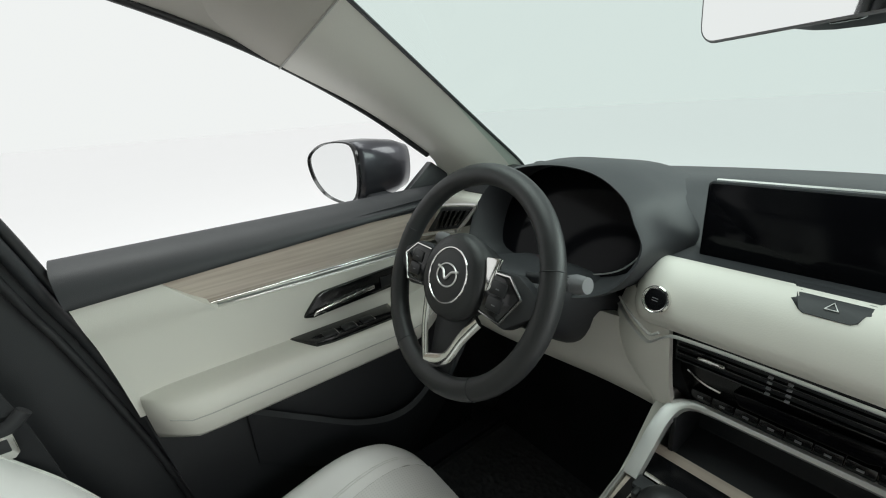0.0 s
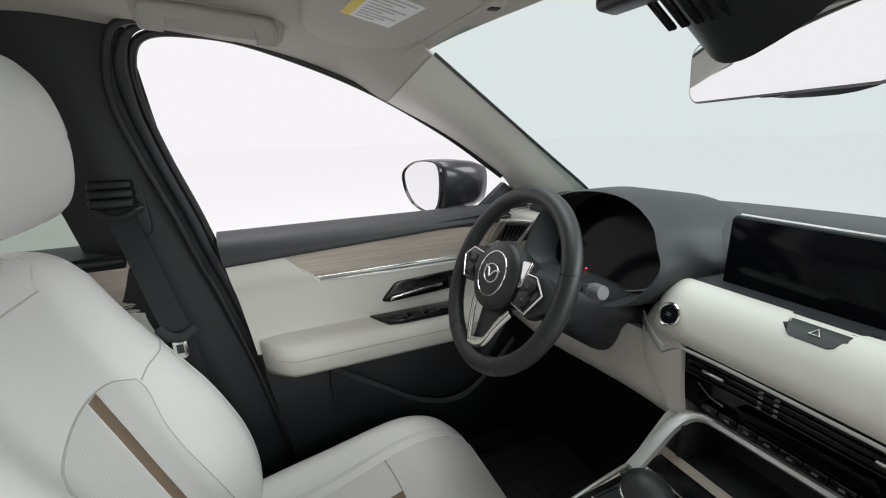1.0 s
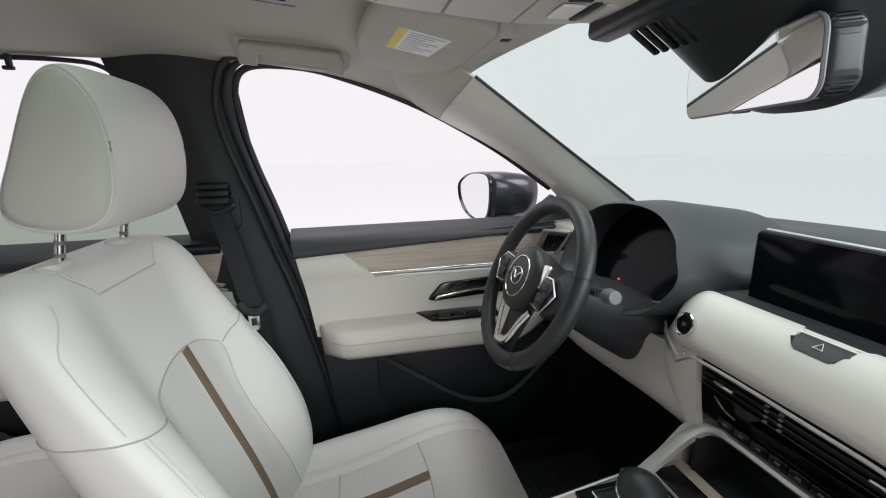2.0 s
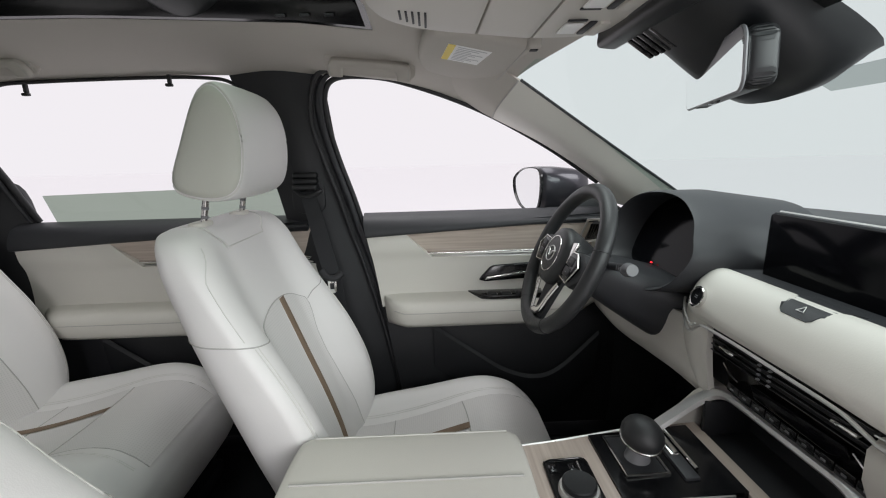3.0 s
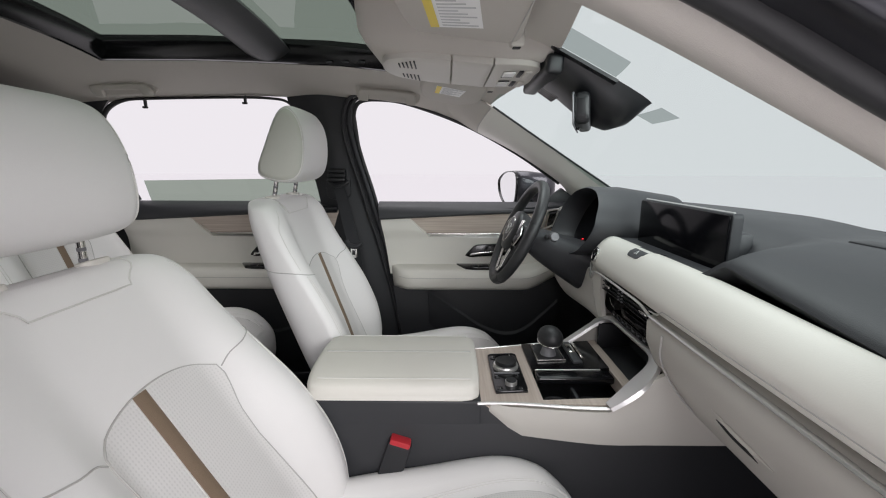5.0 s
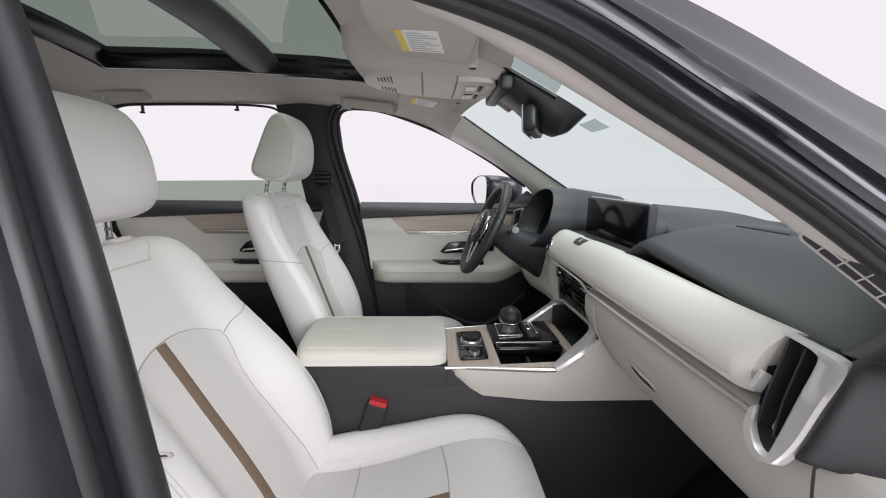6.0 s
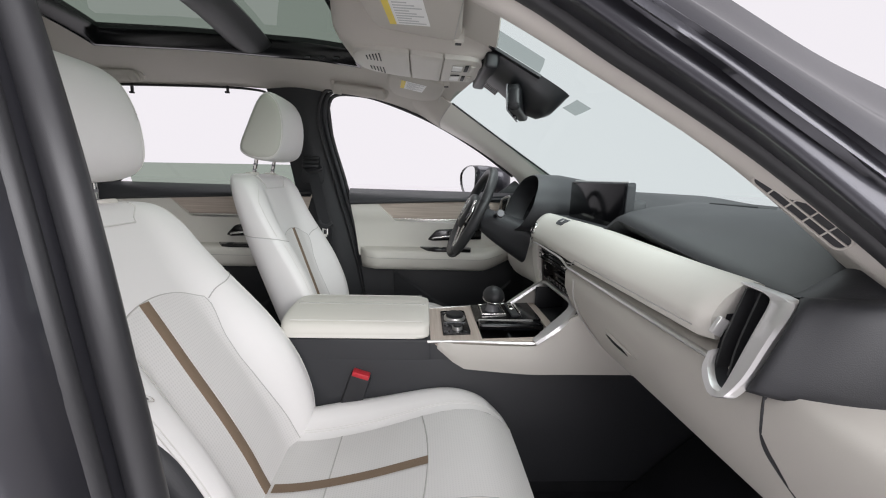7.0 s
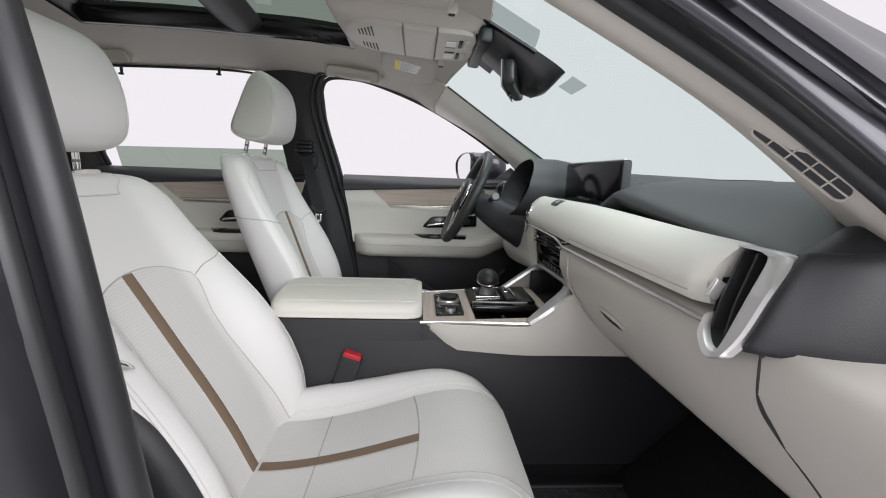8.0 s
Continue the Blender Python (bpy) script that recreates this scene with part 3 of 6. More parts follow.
part("footwell_slope", prism([(0.40, 0.40), (0.74, 0.40), (0.74, 0.72)], "x", -0.76, -0.16, 0.01), CARPET, floor)


# ---- doors ----
def door(name, label, y0, y1, dy, slant_r, slant_f, front_mirror):
    """The inside of a left-hand door: soft black top, maple strip, bright band, white panel, armrest, black lower part. y0, y1: its ends; dy: where the maple strip begins."""
    d = thing(name, label, "car door", (-0.76, (y0 + y1) / 2, 0.6), kind="structure")

    def at(bm):
        bmesh.ops.translate(bm, verts=bm.verts, vec=(0.76, -(y0 + y1) / 2, -0.6))
        return bm

    def end(z, base, slope):
        return base + slope * (1.2 - z)

    def band(name, prof, mat, label="", n=20, ya=None, yb=None, thick=0.02, parent=d, warp=None):
        prof = smooth_line(prof, 5) if len(prof) > 2 else [np.array(p, float) for p in prof]
        rows = []
        for k in range(n + 1):
            row = []
            for x, z in prof:
                a = ya(z) if ya else end(z, y0, slant_r)
                b = yb(z) if yb else end(z, y1, slant_f)
                y = a + (b - a) * k / n
                dz = warp(y, z) if warp else 0.0
                row.append((x, y, z + dz))
            rows.append(row)
        return part(name, at(sheet(rows, thick, flip=True)), mat, parent, label)

    rise = lambda y, z: 0.052 * (y - dy + 0.05)
    band("upper_trim", [(-0.815, 1.199), (-0.785, 1.203), (-0.745, 1.190), (-0.722, 1.165), (-0.716, 1.142), (-0.728, 1.136)], DARK, "charcoal soft-touch door top", warp=lambda y, z: rise(y, z) * ease(1.19, 1.14, z))
    tip = lambda z: dy - 0.0 + (1.14 - z) * 1.03
    band("wood_strip", [(-0.732, 1.138), (-0.745, 1.11), (-0.762, 1.075)], WOODY, "pale maple trim strip", ya=tip, warp=lambda y, z: rise(y, z) * ease(1.07, 1.138, z))
    band("bright_band", [(-0.760, 1.078), (-0.752, 1.072), (-0.757, 1.064)], CHROME, "polished chrome band", ya=lambda z: dy + 0.062 + (1.08 - z) * 1.0)
    band("bright_band", [(-0.762, 1.063), (-0.752, 1.057), (-0.760, 1.049)], SATIN, "satin silver band", ya=lambda z: dy + 0.082 + (1.06 - z) * 1.0)
    # white panel: one piece behind, one in front of the start of the wood
    band("panel", [(-0.735, 1.1375), (-0.738, 1.09), (-0.75, 1.05), (-0.752, 1.0), (-0.748, 0.95), (-0.74, 0.90)], CREAM, "cream leather door panel", yb=lambda z: min(end(z, y1, slant_f), tip(z) - 0.002) if z > 1.052 else end(z, y1, slant_f), n=30, warp=lambda y, z: rise(y, z) * ease(1.07, 1.138, z))
    # armrest
    rings = []
    ya, yb = y0 + 0.055, y1 - 0.02
    for k in range(25):
        t = k / 24
        y = ya + (yb - ya) * t
        lift = 0.05 * ease(0.72, 1.0, t)
        out = 0.075 * (1 - ease(0.70, 1.0, t)) * ease(-0.03, 0.10, t) + 0.004
        top, bot = 0.932 + lift * 0.8, 0.845 + lift * 1.2
        prof = [(-0.76, top + 0.012), (-0.755 + out * 0.3, top + 0.006), (-0.748 + out * 0.75, top), (-0.742 + out, top - 0.010), (-0.74 + out, top - 0.035), (-0.745 + out, bot + 0.02), (-0.752 + out * 0.8, bot), (-0.765, bot - 0.004)]
        rings.append([(x, y + (0.932 - z) * slant_r * 0.5, z) for x, z in prof])
    arm = part("armrest", at(loft(rings)), CREAM, d, "padded cream leather armrest", smooth=65)
    part("seam", at(tube([Vector(r[4]) + Vector((0.001, 0, 0.004)) for r in rings[1:22]], 0.0012, 5)), GROOVE, arm)
    # lower black part with a pocket
    band("lower_panel", [(-0.760, 0.925), (-0.757, 0.86), (-0.752, 0.80), (-0.748, 0.70), (-0.75, 0.55), (-0.76, 0.43)], TRIM, "black plastic lower door panel")
    pk = smooth_line([(-0.735, y0 + 0.21, 0.835), (-0.726, y0 + 0.34, 0.745), (-0.718, y0 + 0.44, 0.680), (-0.711, y0 + 0.54, 0.652), (-0.71, y1 - 0.20, 0.680), (-0.715, y1 - 0.07, 0.80)], 6)
    part("pocket", at(sheet([[Vector(p), Vector(p) + Vector((0.008, 0, -0.012)), Vector((p[0] - 0.01, p[1], max(0.44, p[2] - 0.16)))] for p in pk], 0.012, flip=True)), TRIM, d, "dark door pocket lip")
    # pull handle in its recess
    hy = dy + 0.24
    hm = prism([(hy - 0.006, 0.978), (hy + 0.002, 0.990), (hy + 0.030, 1.020), (hy + 0.044, 1.026), (hy + 0.245, 1.036), (hy + 0.245, 0.984), (hy + 0.015, 0.972)], "x", -0.757, -0.7435, 0.004)
    handle = part("handle_recess", at(hm), GLOSS, d, "gloss black handle recess")
    part("lever", at(prism([(hy + 0.012, 0.980), (hy + 0.020, 0.992), (hy + 0.165, 1.008), (hy + 0.165, 0.999), (hy + 0.03, 0.983)], "x", -0.742, -0.733, 0.002)), CHROME, handle, "chrome door pull")
    part("lock_knob", at(rbox((-0.7435, hy + 0.185, 0.992), (-0.739, hy + 0.215, 1.018), 0.003)), SMOOTHBLK, handle)
    # window switches on the armrest
    sp = part("switch_panel", at(prism([(-0.748, hy - 0.045), (-0.690, hy - 0.005), (-0.684, hy + 0.03), (-0.684, hy + 0.19), (-0.748, hy + 0.20)], "z", 0.930, 0.9445, 0.004)), GLOSS, d, "gloss black window switch panel")
    for k in range(3 if front_mirror else 1):
        part("switch", at(rbox((-0.715, hy + 0.015 + 0.045 * k, 0.943), (-0.690, hy + 0.045 + 0.045 * k, 0.9495), 0.003)), SMOOTHBLK, sp, "black window switch")
        part("switch_edge", at(tube([(-0.717, hy + 0.014 + 0.045 * k, 0.9455), (-0.717, hy + 0.046 + 0.045 * k, 0.9455), (-0.689, hy + 0.046 + 0.045 * k, 0.9455)], 0.0009, 5)), CHROME, sp)
    return d


door("door_1", "cream and black driver's door with maple strip and open window", -0.487, 0.34, -0.357, 0.155, 0.0, True)
door("door_2", "cream and black rear door with maple strip and half-lowered window", -1.56, -0.66, -1.272, 0.05, 0.155, False)
# the front passenger door stands wide open beside the car, unseen; added to shade the lower dashboard
open_door = thing("door_3", "unseen open front passenger door, dark grey outside and cream inside", "car door", kind="structure")
open_door.matrix_basis = pose(0.92, 0.60, 0.30, 0, 0, 66)
part("outer_skin", rbox((0.03, -1.02, 0.05), (0.07, 0.0, 0.92), 0.02), PAINT, open_door, "dark grey painted door skin")
part("lining", rbox((-0.03, -1.0, 0.10), (0.03, -0.01, 0.90), 0.02), CREAM, open_door, "cream door lining")
corner = part("mirror_corner", prism([(0.20, 1.195), (0.335, 1.195), (0.335, 1.225), (0.285, 1.262)], "x", -0.822, -0.80, 0.003), TRIM, car, "black triangular corner behind the wing mirror")

rear_glass = thing("window_3", "green tinted rear door glass, lowered almost to the sill", "car window", kind="structure")
part("pane", sheet([[(-0.80 + (z - 1.2) * 0.345, y, z + 0.012 * (y + 1.466) / 0.7 * t) for z, t in ((1.19, 0), (1.24, 0.5), (1.288, 1))] for y in np.linspace(-1.466, -0.70, 8)]), SIDEGLASS, rear_glass, shadow=False)
for y, z in ((-0.955, 1.593), (-1.33, 1.577)):
    hook = thing("coat_hook", "small black shade hook above the rear window", "hook", (-0.645, y, z), "hooks above the rear window")
    part("stem", rbox((-0.005, -0.0045, -0.010), (0.005, 0.0045, 0.012), 0.002), TRIM, hook)
    part("claw", rbox((-0.005, -0.011, -0.018), (0.006, 0.007, -0.010), 0.0025), TRIM, hook)


# ---- seats ----
# height, half width, face (y), bolster, depth behind the face
BACK = [(0.560, 0.175, -0.436, 0.010, 0.060), (0.600, 0.222, -0.445, 0.022, 0.076), (0.660, 0.243, -0.461, 0.046, 0.084), (0.730, 0.253, -0.477, 0.064, 0.086), (0.820, 0.257, -0.504, 0.074, 0.094), (0.920, 0.254, -0.539, 0.070, 0.096), (0.990, 0.248, -0.563, 0.057, 0.098), (1.050, 0.244, -0.584, 0.043, 0.096), (1.120, 0.239, -0.608, 0.028, 0.090), (1.180, 0.234, -0.628, 0.020, 0.084), (1.218, 0.223, -0.641, 0.013, 0.078), (1.240, 0.206, -0.652, 0.006, 0.070), (1.251, 0.182, -0.664, 0.0, 0.058), (1.256, 0.140, -0.678, 0.0, 0.040)]
CUSH = [(-0.55, 0.630, 0.21, 0.045, 0.0), (-0.51, 0.632, 0.25, 0.06, 0.03), (-0.40, 0.635, 0.262, 0.068, 0.052), (-0.27, 0.660, 0.268, 0.075, 0.047), (-0.11, 0.704, 0.268, 0.085, 0.032), (-0.02, 0.707, 0.26, 0.09, 0.018), (0.034, 0.681, 0.247, 0.085, 0.006), (0.066, 0.647, 0.225, 0.07, 0.0), (0.078, 0.600, 0.19, 0.04, 0.0)]
BACKF = np.array(smooth_line(BACK, 5))
CUSHF = np.array(smooth_line(CUSH, 6))
EDGE_R = 0.032


def swell(u, b):
    """How far the backrest stands forward at the share u of its half width."""
    u = min(1.0, abs(u))
    t = min(1.0, max(0.0, (u - 0.84) / 0.16))
    return b * ease(0.40, 0.80, u) - EDGE_R * (1 - math.sqrt(1 - t * t))


def back_face(x, z):
    w, y, b = (float(np.interp(z, BACKF[:, 0], BACKF[:, k])) for k in (1, 2, 3))
    return Vector((x, y + swell(x / w, b), z))


def back_at(x, z, off=0.0):
    """The front face of the backrest at x from its middle and height z."""
    e = 0.004
    n = (back_face(x, z + e) - back_face(x, z - e)).cross(back_face(x + e, z) - back_face(x - e, z)).normalized()
    return back_face(x, z) + (n if n.y > 0 else -n) * off


def half_width(z):
    return float(np.interp(z, BACKF[:, 0], BACKF[:, 1]))


def back_side(z, v, sx, off=0.0):
    """The flank of the backrest: v runs from the front edge to the middle of the back."""
    w, y, b, d = (float(np.interp(z, BACKF[:, 0], BACKF[:, k])) for k in (1, 2, 3, 4))
    front = y + b - EDGE_R
    a = v * math.pi / 2
    return Vector((sx * ((w + off) * max(0.0, math.cos(a)) ** 0.42), front - (d + b - EDGE_R + off) * math.sin(a) ** 0.55, z))


def ring_back(z):
    w = half_width(z)
    ring = [back_face(w * math.sin(math.pi / 2 * v), z) for v in np.linspace(1, -1, 37)]
    ring += [back_side(z, v, -1) for v in np.linspace(0, 1, 12)[1:]]
    ring += [back_side(z, v, 1) for v in np.linspace(1, 0, 12)[1:-1]]
    return ring


def shape(u, T, b, squareness=4):
    u = min(1.0, abs(u))
    return T * ((1 - u ** squareness) ** (1 / squareness) - 1) + b * ease(0.48, 0.80, u) * (1 - 0.6 * ease(0.85, 1, u))


def cush_at(x, y, off=0.0):
    z, w, T, b = (np.interp(y, CUSHF[:, 0], CUSHF[:, k]) for k in (1, 2, 3, 4))
    slope = (np.interp(y + 0.01, CUSHF[:, 0], CUSHF[:, 1]) - np.interp(y - 0.01, CUSHF[:, 0], CUSHF[:, 1])) / 0.02
    e = 0.004
    g = (shape((x + e) / w, T, b) - shape((x - e) / w, T, b)) / (2 * e)
    return Vector((x, y, z + shape(x / w, T, b))) + Vector((-g, -slope, 1)).normalized() * off


def ring_cush(y, z, w, T, b, n=56):
    out = []
    for k in range(n):
        a = 2 * math.pi * k / n
        cs, sn = math.cos(a), math.sin(a)
        u, d = math.copysign(abs(cs) ** 0.5, cs), math.copysign(abs(sn) ** 0.5, sn) * T
        if sn > 0:
            d += b * ease(0.48, 0.80, abs(u)) * (1 - 0.6 * ease(0.85, 1, abs(u)))
        out.append(Vector((u * w, y, z - T + d)))
    return out


INSERT = [(0.142, 0.60), (0.136, 0.70), (0.126, 0.80), (0.119, 0.88), (0.120, 0.94), (0.128, 0.985), (0.131, 1.012), (0.126, 1.034)]


def insert_half(z):
    return float(np.interp(z, [p[1] for p in INSERT], [p[0] for p in INSERT]))


def arch(a):
    """Top of the perforated insert across its width, a from -1 to 1."""
    return 1.064 - 0.030 * a * a - 0.008 * a ** 6


def car_seat(stripe, recline=0.0, cover=False, head_tilt=0.0, drop=0.0):
    s = thing("car_seat", "white leather front car seat with perforated insert and brown stripe", "car seat", (0, 0, 0.40))
    tip, tip_head = (Matrix.Translation((0, -0.50, 0.60 - drop)) @ pose(0, 0, 0, a) @ Matrix.Translation((0, 0.50, -0.60)) for a in (recline, head_tilt))

    def at(bm):
        bmesh.ops.translate(bm, verts=bm.verts, vec=(0, 0, -0.40))
        return bm

    def up(bm, m=tip):
        bmesh.ops.transform(bm, matrix=m, verts=bm.verts)
        return at(bm)

    def hup(bm):
        return up(bm, tip_head)

    back = part("backrest", up(loft([ring_back(r[0]) for r in BACKF])), LEATHER, s, "white leather backrest with side bolsters", smooth=60)
    # perforated insert with the band let into it
    rows = []
    for k in range(31):
        row = []
        for j in range(25):
            a = -1 + 2 * j / 24
            z = 0.60 + (arch(a) - 0.60) * k / 30
            row.append(back_at(a * insert_half(z), z, 0.0022))
        rows.append(row)
    part("back_insert", up(sheet(rows)), PERF_BACK, back, "pale grey perforated leather insert", smooth=60)
    zt = arch(stripe / 0.126)
    band = [[back_at(stripe + o, z, 0.0042 - 0.0016 * (abs(o) > 0.011)) for o in (-0.0135, -0.011, 0, 0.011, 0.0135)] for z in np.linspace(0.60, zt - 0.001, 26)]
    part("stripe", up(sheet(band)), STRIPE, back, "brown woven stripe", smooth=60)
    for o in (-0.0155, 0.0155):
        part("stitch_line", up(tube([back_at(stripe + o, z, 0.0026) for z in np.linspace(0.62, zt - 0.004, 60)], 0.0008, 5)), SEAM, back, "cream stitching beside the stripe")
    edge = [back_at(-insert_half(z), z, 0.0010) for z in np.linspace(0.60, arch(1), 24)] + [back_at(a * insert_half(arch(a)), arch(a), 0.0010) for a in np.linspace(-1, 1, 25)[1:-1]] + [back_at(insert_half(z), z, 0.0010) for z in np.linspace(arch(1), 0.60, 24)]
    part("seam", up(tube(edge, 0.0017, 6)), GROOVE, back)
    for sx in (-1, 1):
        # seam that parts the shoulder from the bolster, round the flank and into the corner of the insert
        run = [back_side(1.062 + 0.012 * v, v, sx, 0.0003) for v in np.linspace(0.86, 0.02, 16)]
        w = half_width(1.045)
        run += [back_at(sx * x, z, 0.0004) for x, z in smooth_line([(w * 0.99, 1.060), (w * 0.90, 1.052), (w * 0.78, 1.045), (w * 0.64, 1.036), (0.133, 1.020)], 5)]
        part("seam", up(tube(run, 0.0014, 5)), GROOVE, back)
        # stitched edge between face and flank
        for o in (0.900, 0.925):
            bl = [back_at(sx * half_width(z) * o, z, 0.0003) for z in np.linspace(0.64, 1.05, 24)]
            part("seam", up(tube(bl, 0.0009, 5)), SEAM, back, "pale bolster stitching")
        bl = [back_at(sx * half_width(z) * (0.955 - 0.10 * ease(1.17, 1.225, z)), z, 0.0003) for z in np.linspace(1.066, 1.228, 16)]
        part("seam", up(tube(bl, 0.0010, 5)), SEAM, back)
    # stitched plate round the headrest posts
    top_y = lambda z: float(np.interp(z, BACKF[:, 0], BACKF[:, 2]))
    plate = []
    for k in range(9):
        q = k / 8
        hw = 0.088 + 0.030 * ease(0.0, 0.55, q)
        z = 1.208 + 0.043 * (1 - (1 - q) ** 2)
        plate.append([Vector((a * hw, back_face(a * hw, z).y, z)) + Vector((0, 0.8, 0.6)) * 0.0016 for a in np.linspace(-1, 1, 9)])
    last = plate[-1]
    plate += [[Vector((p.x, p.y - 0.014 * j, 1.2545 + 0.0012 * j - 0.0004 * j * j)) for p in last] for j in (1, 2, 3, 4)]
    pl = part("post_plate", up(sheet(plate)), LEATHER, back, "stitched leather plate round the posts", smooth=60)
    rim = [r[0] for r in plate[::-1]] + plate[0][1:-1] + [r[-1] for r in plate]
    part("seam", up(tube([p + Vector((0, 0.0006, 0.0006)) for p in rim], 0.0016, 5)), SEAM, pl)
    # dark shell behind
    shell = [[p + Vector((0, -0.012, 0)) for p in ring_back(z)] for z in np.linspace(0.60, 1.14, 10)]
    part("back_shell", up(loft([[Vector((p.x * 0.86, p.y if p.y < top_y(p.z) - 0.05 else top_y(p.z) - 0.05, p.z)) for p in r] for r in shell])), DARK, s, "charcoal backrest shell")
    # cushion
    cush = part("seat", at(loft([ring_cush(*r) for r in CUSHF])), LEATHER, s, "white leather seat cushion", smooth=60)

    def cush_patch(name, x0, x1, y0, y1, mat, off, label, nx=14, ny=14):
        rows = [[cush_at(x0(y) + (x1(y) - x0(y)) * j / nx, y, off) for j in range(nx + 1)] for y in np.linspace(y0, y1, ny + 1)]
        return part(name, at(sheet(rows)), mat, cush, label, smooth=60)

    hw = lambda y: 0.128 + 0.012 * ease(-0.5, 0, y)
    cush_patch("seat_insert", lambda y: -hw(y), hw, -0.47, 0.058, PERF_SEAT, 0.0030, "pale grey perforated insert")
    cush_patch("stripe", lambda y: stripe - 0.012, lambda y: stripe + 0.012, -0.455, -0.143, STRIPE, 0.0048, "brown woven stripe", 4)
    for sx in (-1, 1):
        part("seam", at(tube([cush_at(sx * hw(y), y, 0.0012) for y in np.linspace(-0.46, 0.058, 20)], 0.0014, 6)), GROOVE, cush)
        for o in (0.150, 0.1545):
            part("seam", at(tube([cush_at(sx * (o + 0.012 * ease(-0.5, 0, y)), y, 0.0004) for y in np.linspace(-0.44, 0.045, 20)], 0.0008, 5)), SEAM, cush, "pale cushion stitching")
    for y, bow in ((-0.155, 0.012), (-0.345, 0.0)):
        part("seam", at(tube([cush_at(a * hw(y), y + bow * (1 - a * a), 0.0032) for a in np.linspace(-1, 1, 13)], 0.0016, 5)), GROOVE, cush)
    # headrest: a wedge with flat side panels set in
    prof = smooth_line([(-0.805, 1.312), (-0.72, 1.296), (-0.645, 1.304), (-0.604, 1.34), (-0.588, 1.415), (-0.603, 1.485), (-0.640, 1.526), (-0.678, 1.532), (-0.722, 1.500), (-0.782, 1.41), (-0.820, 1.345)], 5, True)
    prof = [np.array((-0.706 + (p[0] + 0.820) * 0.612, 1.302 + (p[1] - 1.296) * 0.915)) for p in prof]
    cy, cz = -0.637, 1.400
    st = lambda x, k: [Vector((x, cy + (p[0] - cy) * k, cz + (p[1] - cz) * k)) for p in prof]
    body = [(-0.122, 0.93), (-0.116, 0.972), (-0.104, 0.994), (-0.07, 1.012), (0, 1.02), (0.07, 1.012), (0.104, 0.994), (0.116, 0.972), (0.122, 0.93)]
    head = part("headrest", hup(loft([st(x, k) for x, k in body])), LEATHER, s, "white leather headrest", smooth=70)
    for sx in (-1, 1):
        part("side_panel", hup(loft([st(sx * x, k) for x, k in ((0.120, 0.920), (0.1255, 0.90), (0.129, 0.78), (0.131, 0.5), (0.1315, 0.15))])), SIDEHIDE, head, "leather headrest side, darker and greener than its front", smooth=70)
        part("seam", hup(tube(st(sx * 0.1205, 0.945), 0.0020, 5, closed=True)), SEAM, head)
        post = part("post", hup(lathe([(0.0062, 0), (0.0062, 0.13)], pose(sx * 0.085, -0.690, 1.20, -12), 14)), CHROME, s, "chrome headrest post")
        for k in range(2):
            part("notch", hup(lathe([(0.0068, 0), (0.0068, 0.006)], pose(sx * 0.085, -0.6755 + 0.0038 * k, 1.268 + 0.018 * k, -12), 12)), GREYPLAST, post)
        part("post_sleeve", up(prism(rounded(-0.026, 0.026, -0.017, 0.017, 0.014), "z", 0, 0.011, 0.004, 2, pose(sx * 0.085, -0.684, 1.251, 3))), CREAM, s, "cream post sleeve")
    if cover:
        rows = [[back_at(half_width(z) * (lo + (0.999 - lo) * j / 6), z, 0.003 + 0.001 * j) for j in range(7)] + [back_side(z, v, 1, 0.010) for v in np.linspace(0.01, 0.98, 36)] for z in np.linspace(0.57, 0.985, 34) for lo in (0.997 - 0.06 * ease(0.985, 0.86, z),)]
        part("side_cover", up(sheet(rows, 0.004, flip=True)), DARK, s, "dark grained side cover")
        part("tag", at(tube([(0.212, -0.547, 0.9375), (0.226, -0.541, 0.946), (0.240, -0.538, 0.956), (0.256, -0.537, 0.967)], 0.0042, 8, squash=0.35, up=(0.2, 0.8, 0.6))), CHROME, s, "small shiny silver tag on the bolster seam")
    # base
    for sx in (-1, 1):
        side = [(-0.60, 0.50), (-0.58, 0.62), (-0.40, 0.595), (-0.05, 0.585), (0.02, 0.56), (0.0, 0.50)]
        part("base_cover", at(prism(side, "x", sx * 0.252, sx * 0.285, 0.008)), DARK, s, "dark plastic base cover")
        part("rail", at(rbox((sx * 0.19 - 0.02, -0.55, 0.405), (sx * 0.19 + 0.02, 0.0, 0.435), 0.004)), TRIM, s)
        part("riser", at(rbox((sx * 0.19 - 0.012, -0.50, 0.43), (sx * 0.19 + 0.012, -0.06, 0.56), 0.004)), TRIM, s)
    part("pan", at(rbox((-0.23, -0.53, 0.50), (0.23, 0.0, 0.585), 0.02)), DARK, s, "dark seat pan")
    return s


seat = car_seat(-0.024)
seat.matrix_basis = pose(-0.366, -0.046, 0.40)
seat["group"] = "front seats"
seat_b = car_seat(0.026, 10.8, True, 12.8, 0.018)
seat_b.matrix_basis = pose(0.388, 0.010, 0.40)
seat_b["group"] = "front seats"
for x in (-0.405, 0.405):
    r = copy_thing(seat, pose(x, -0.975, 0.462))
    tagged(r, "white leather second-row seat with perforated insert and brown stripe", "car seat", "second-row seats")
    blk = thing("seat_pedestal", "black pedestal under the second-row seat", "pedestal", (x, -1.15, 0.405))
    part("block", rbox((-0.2, -0.25, 0), (0.2, 0.2, 0.062), 0.01), TRIM, blk)


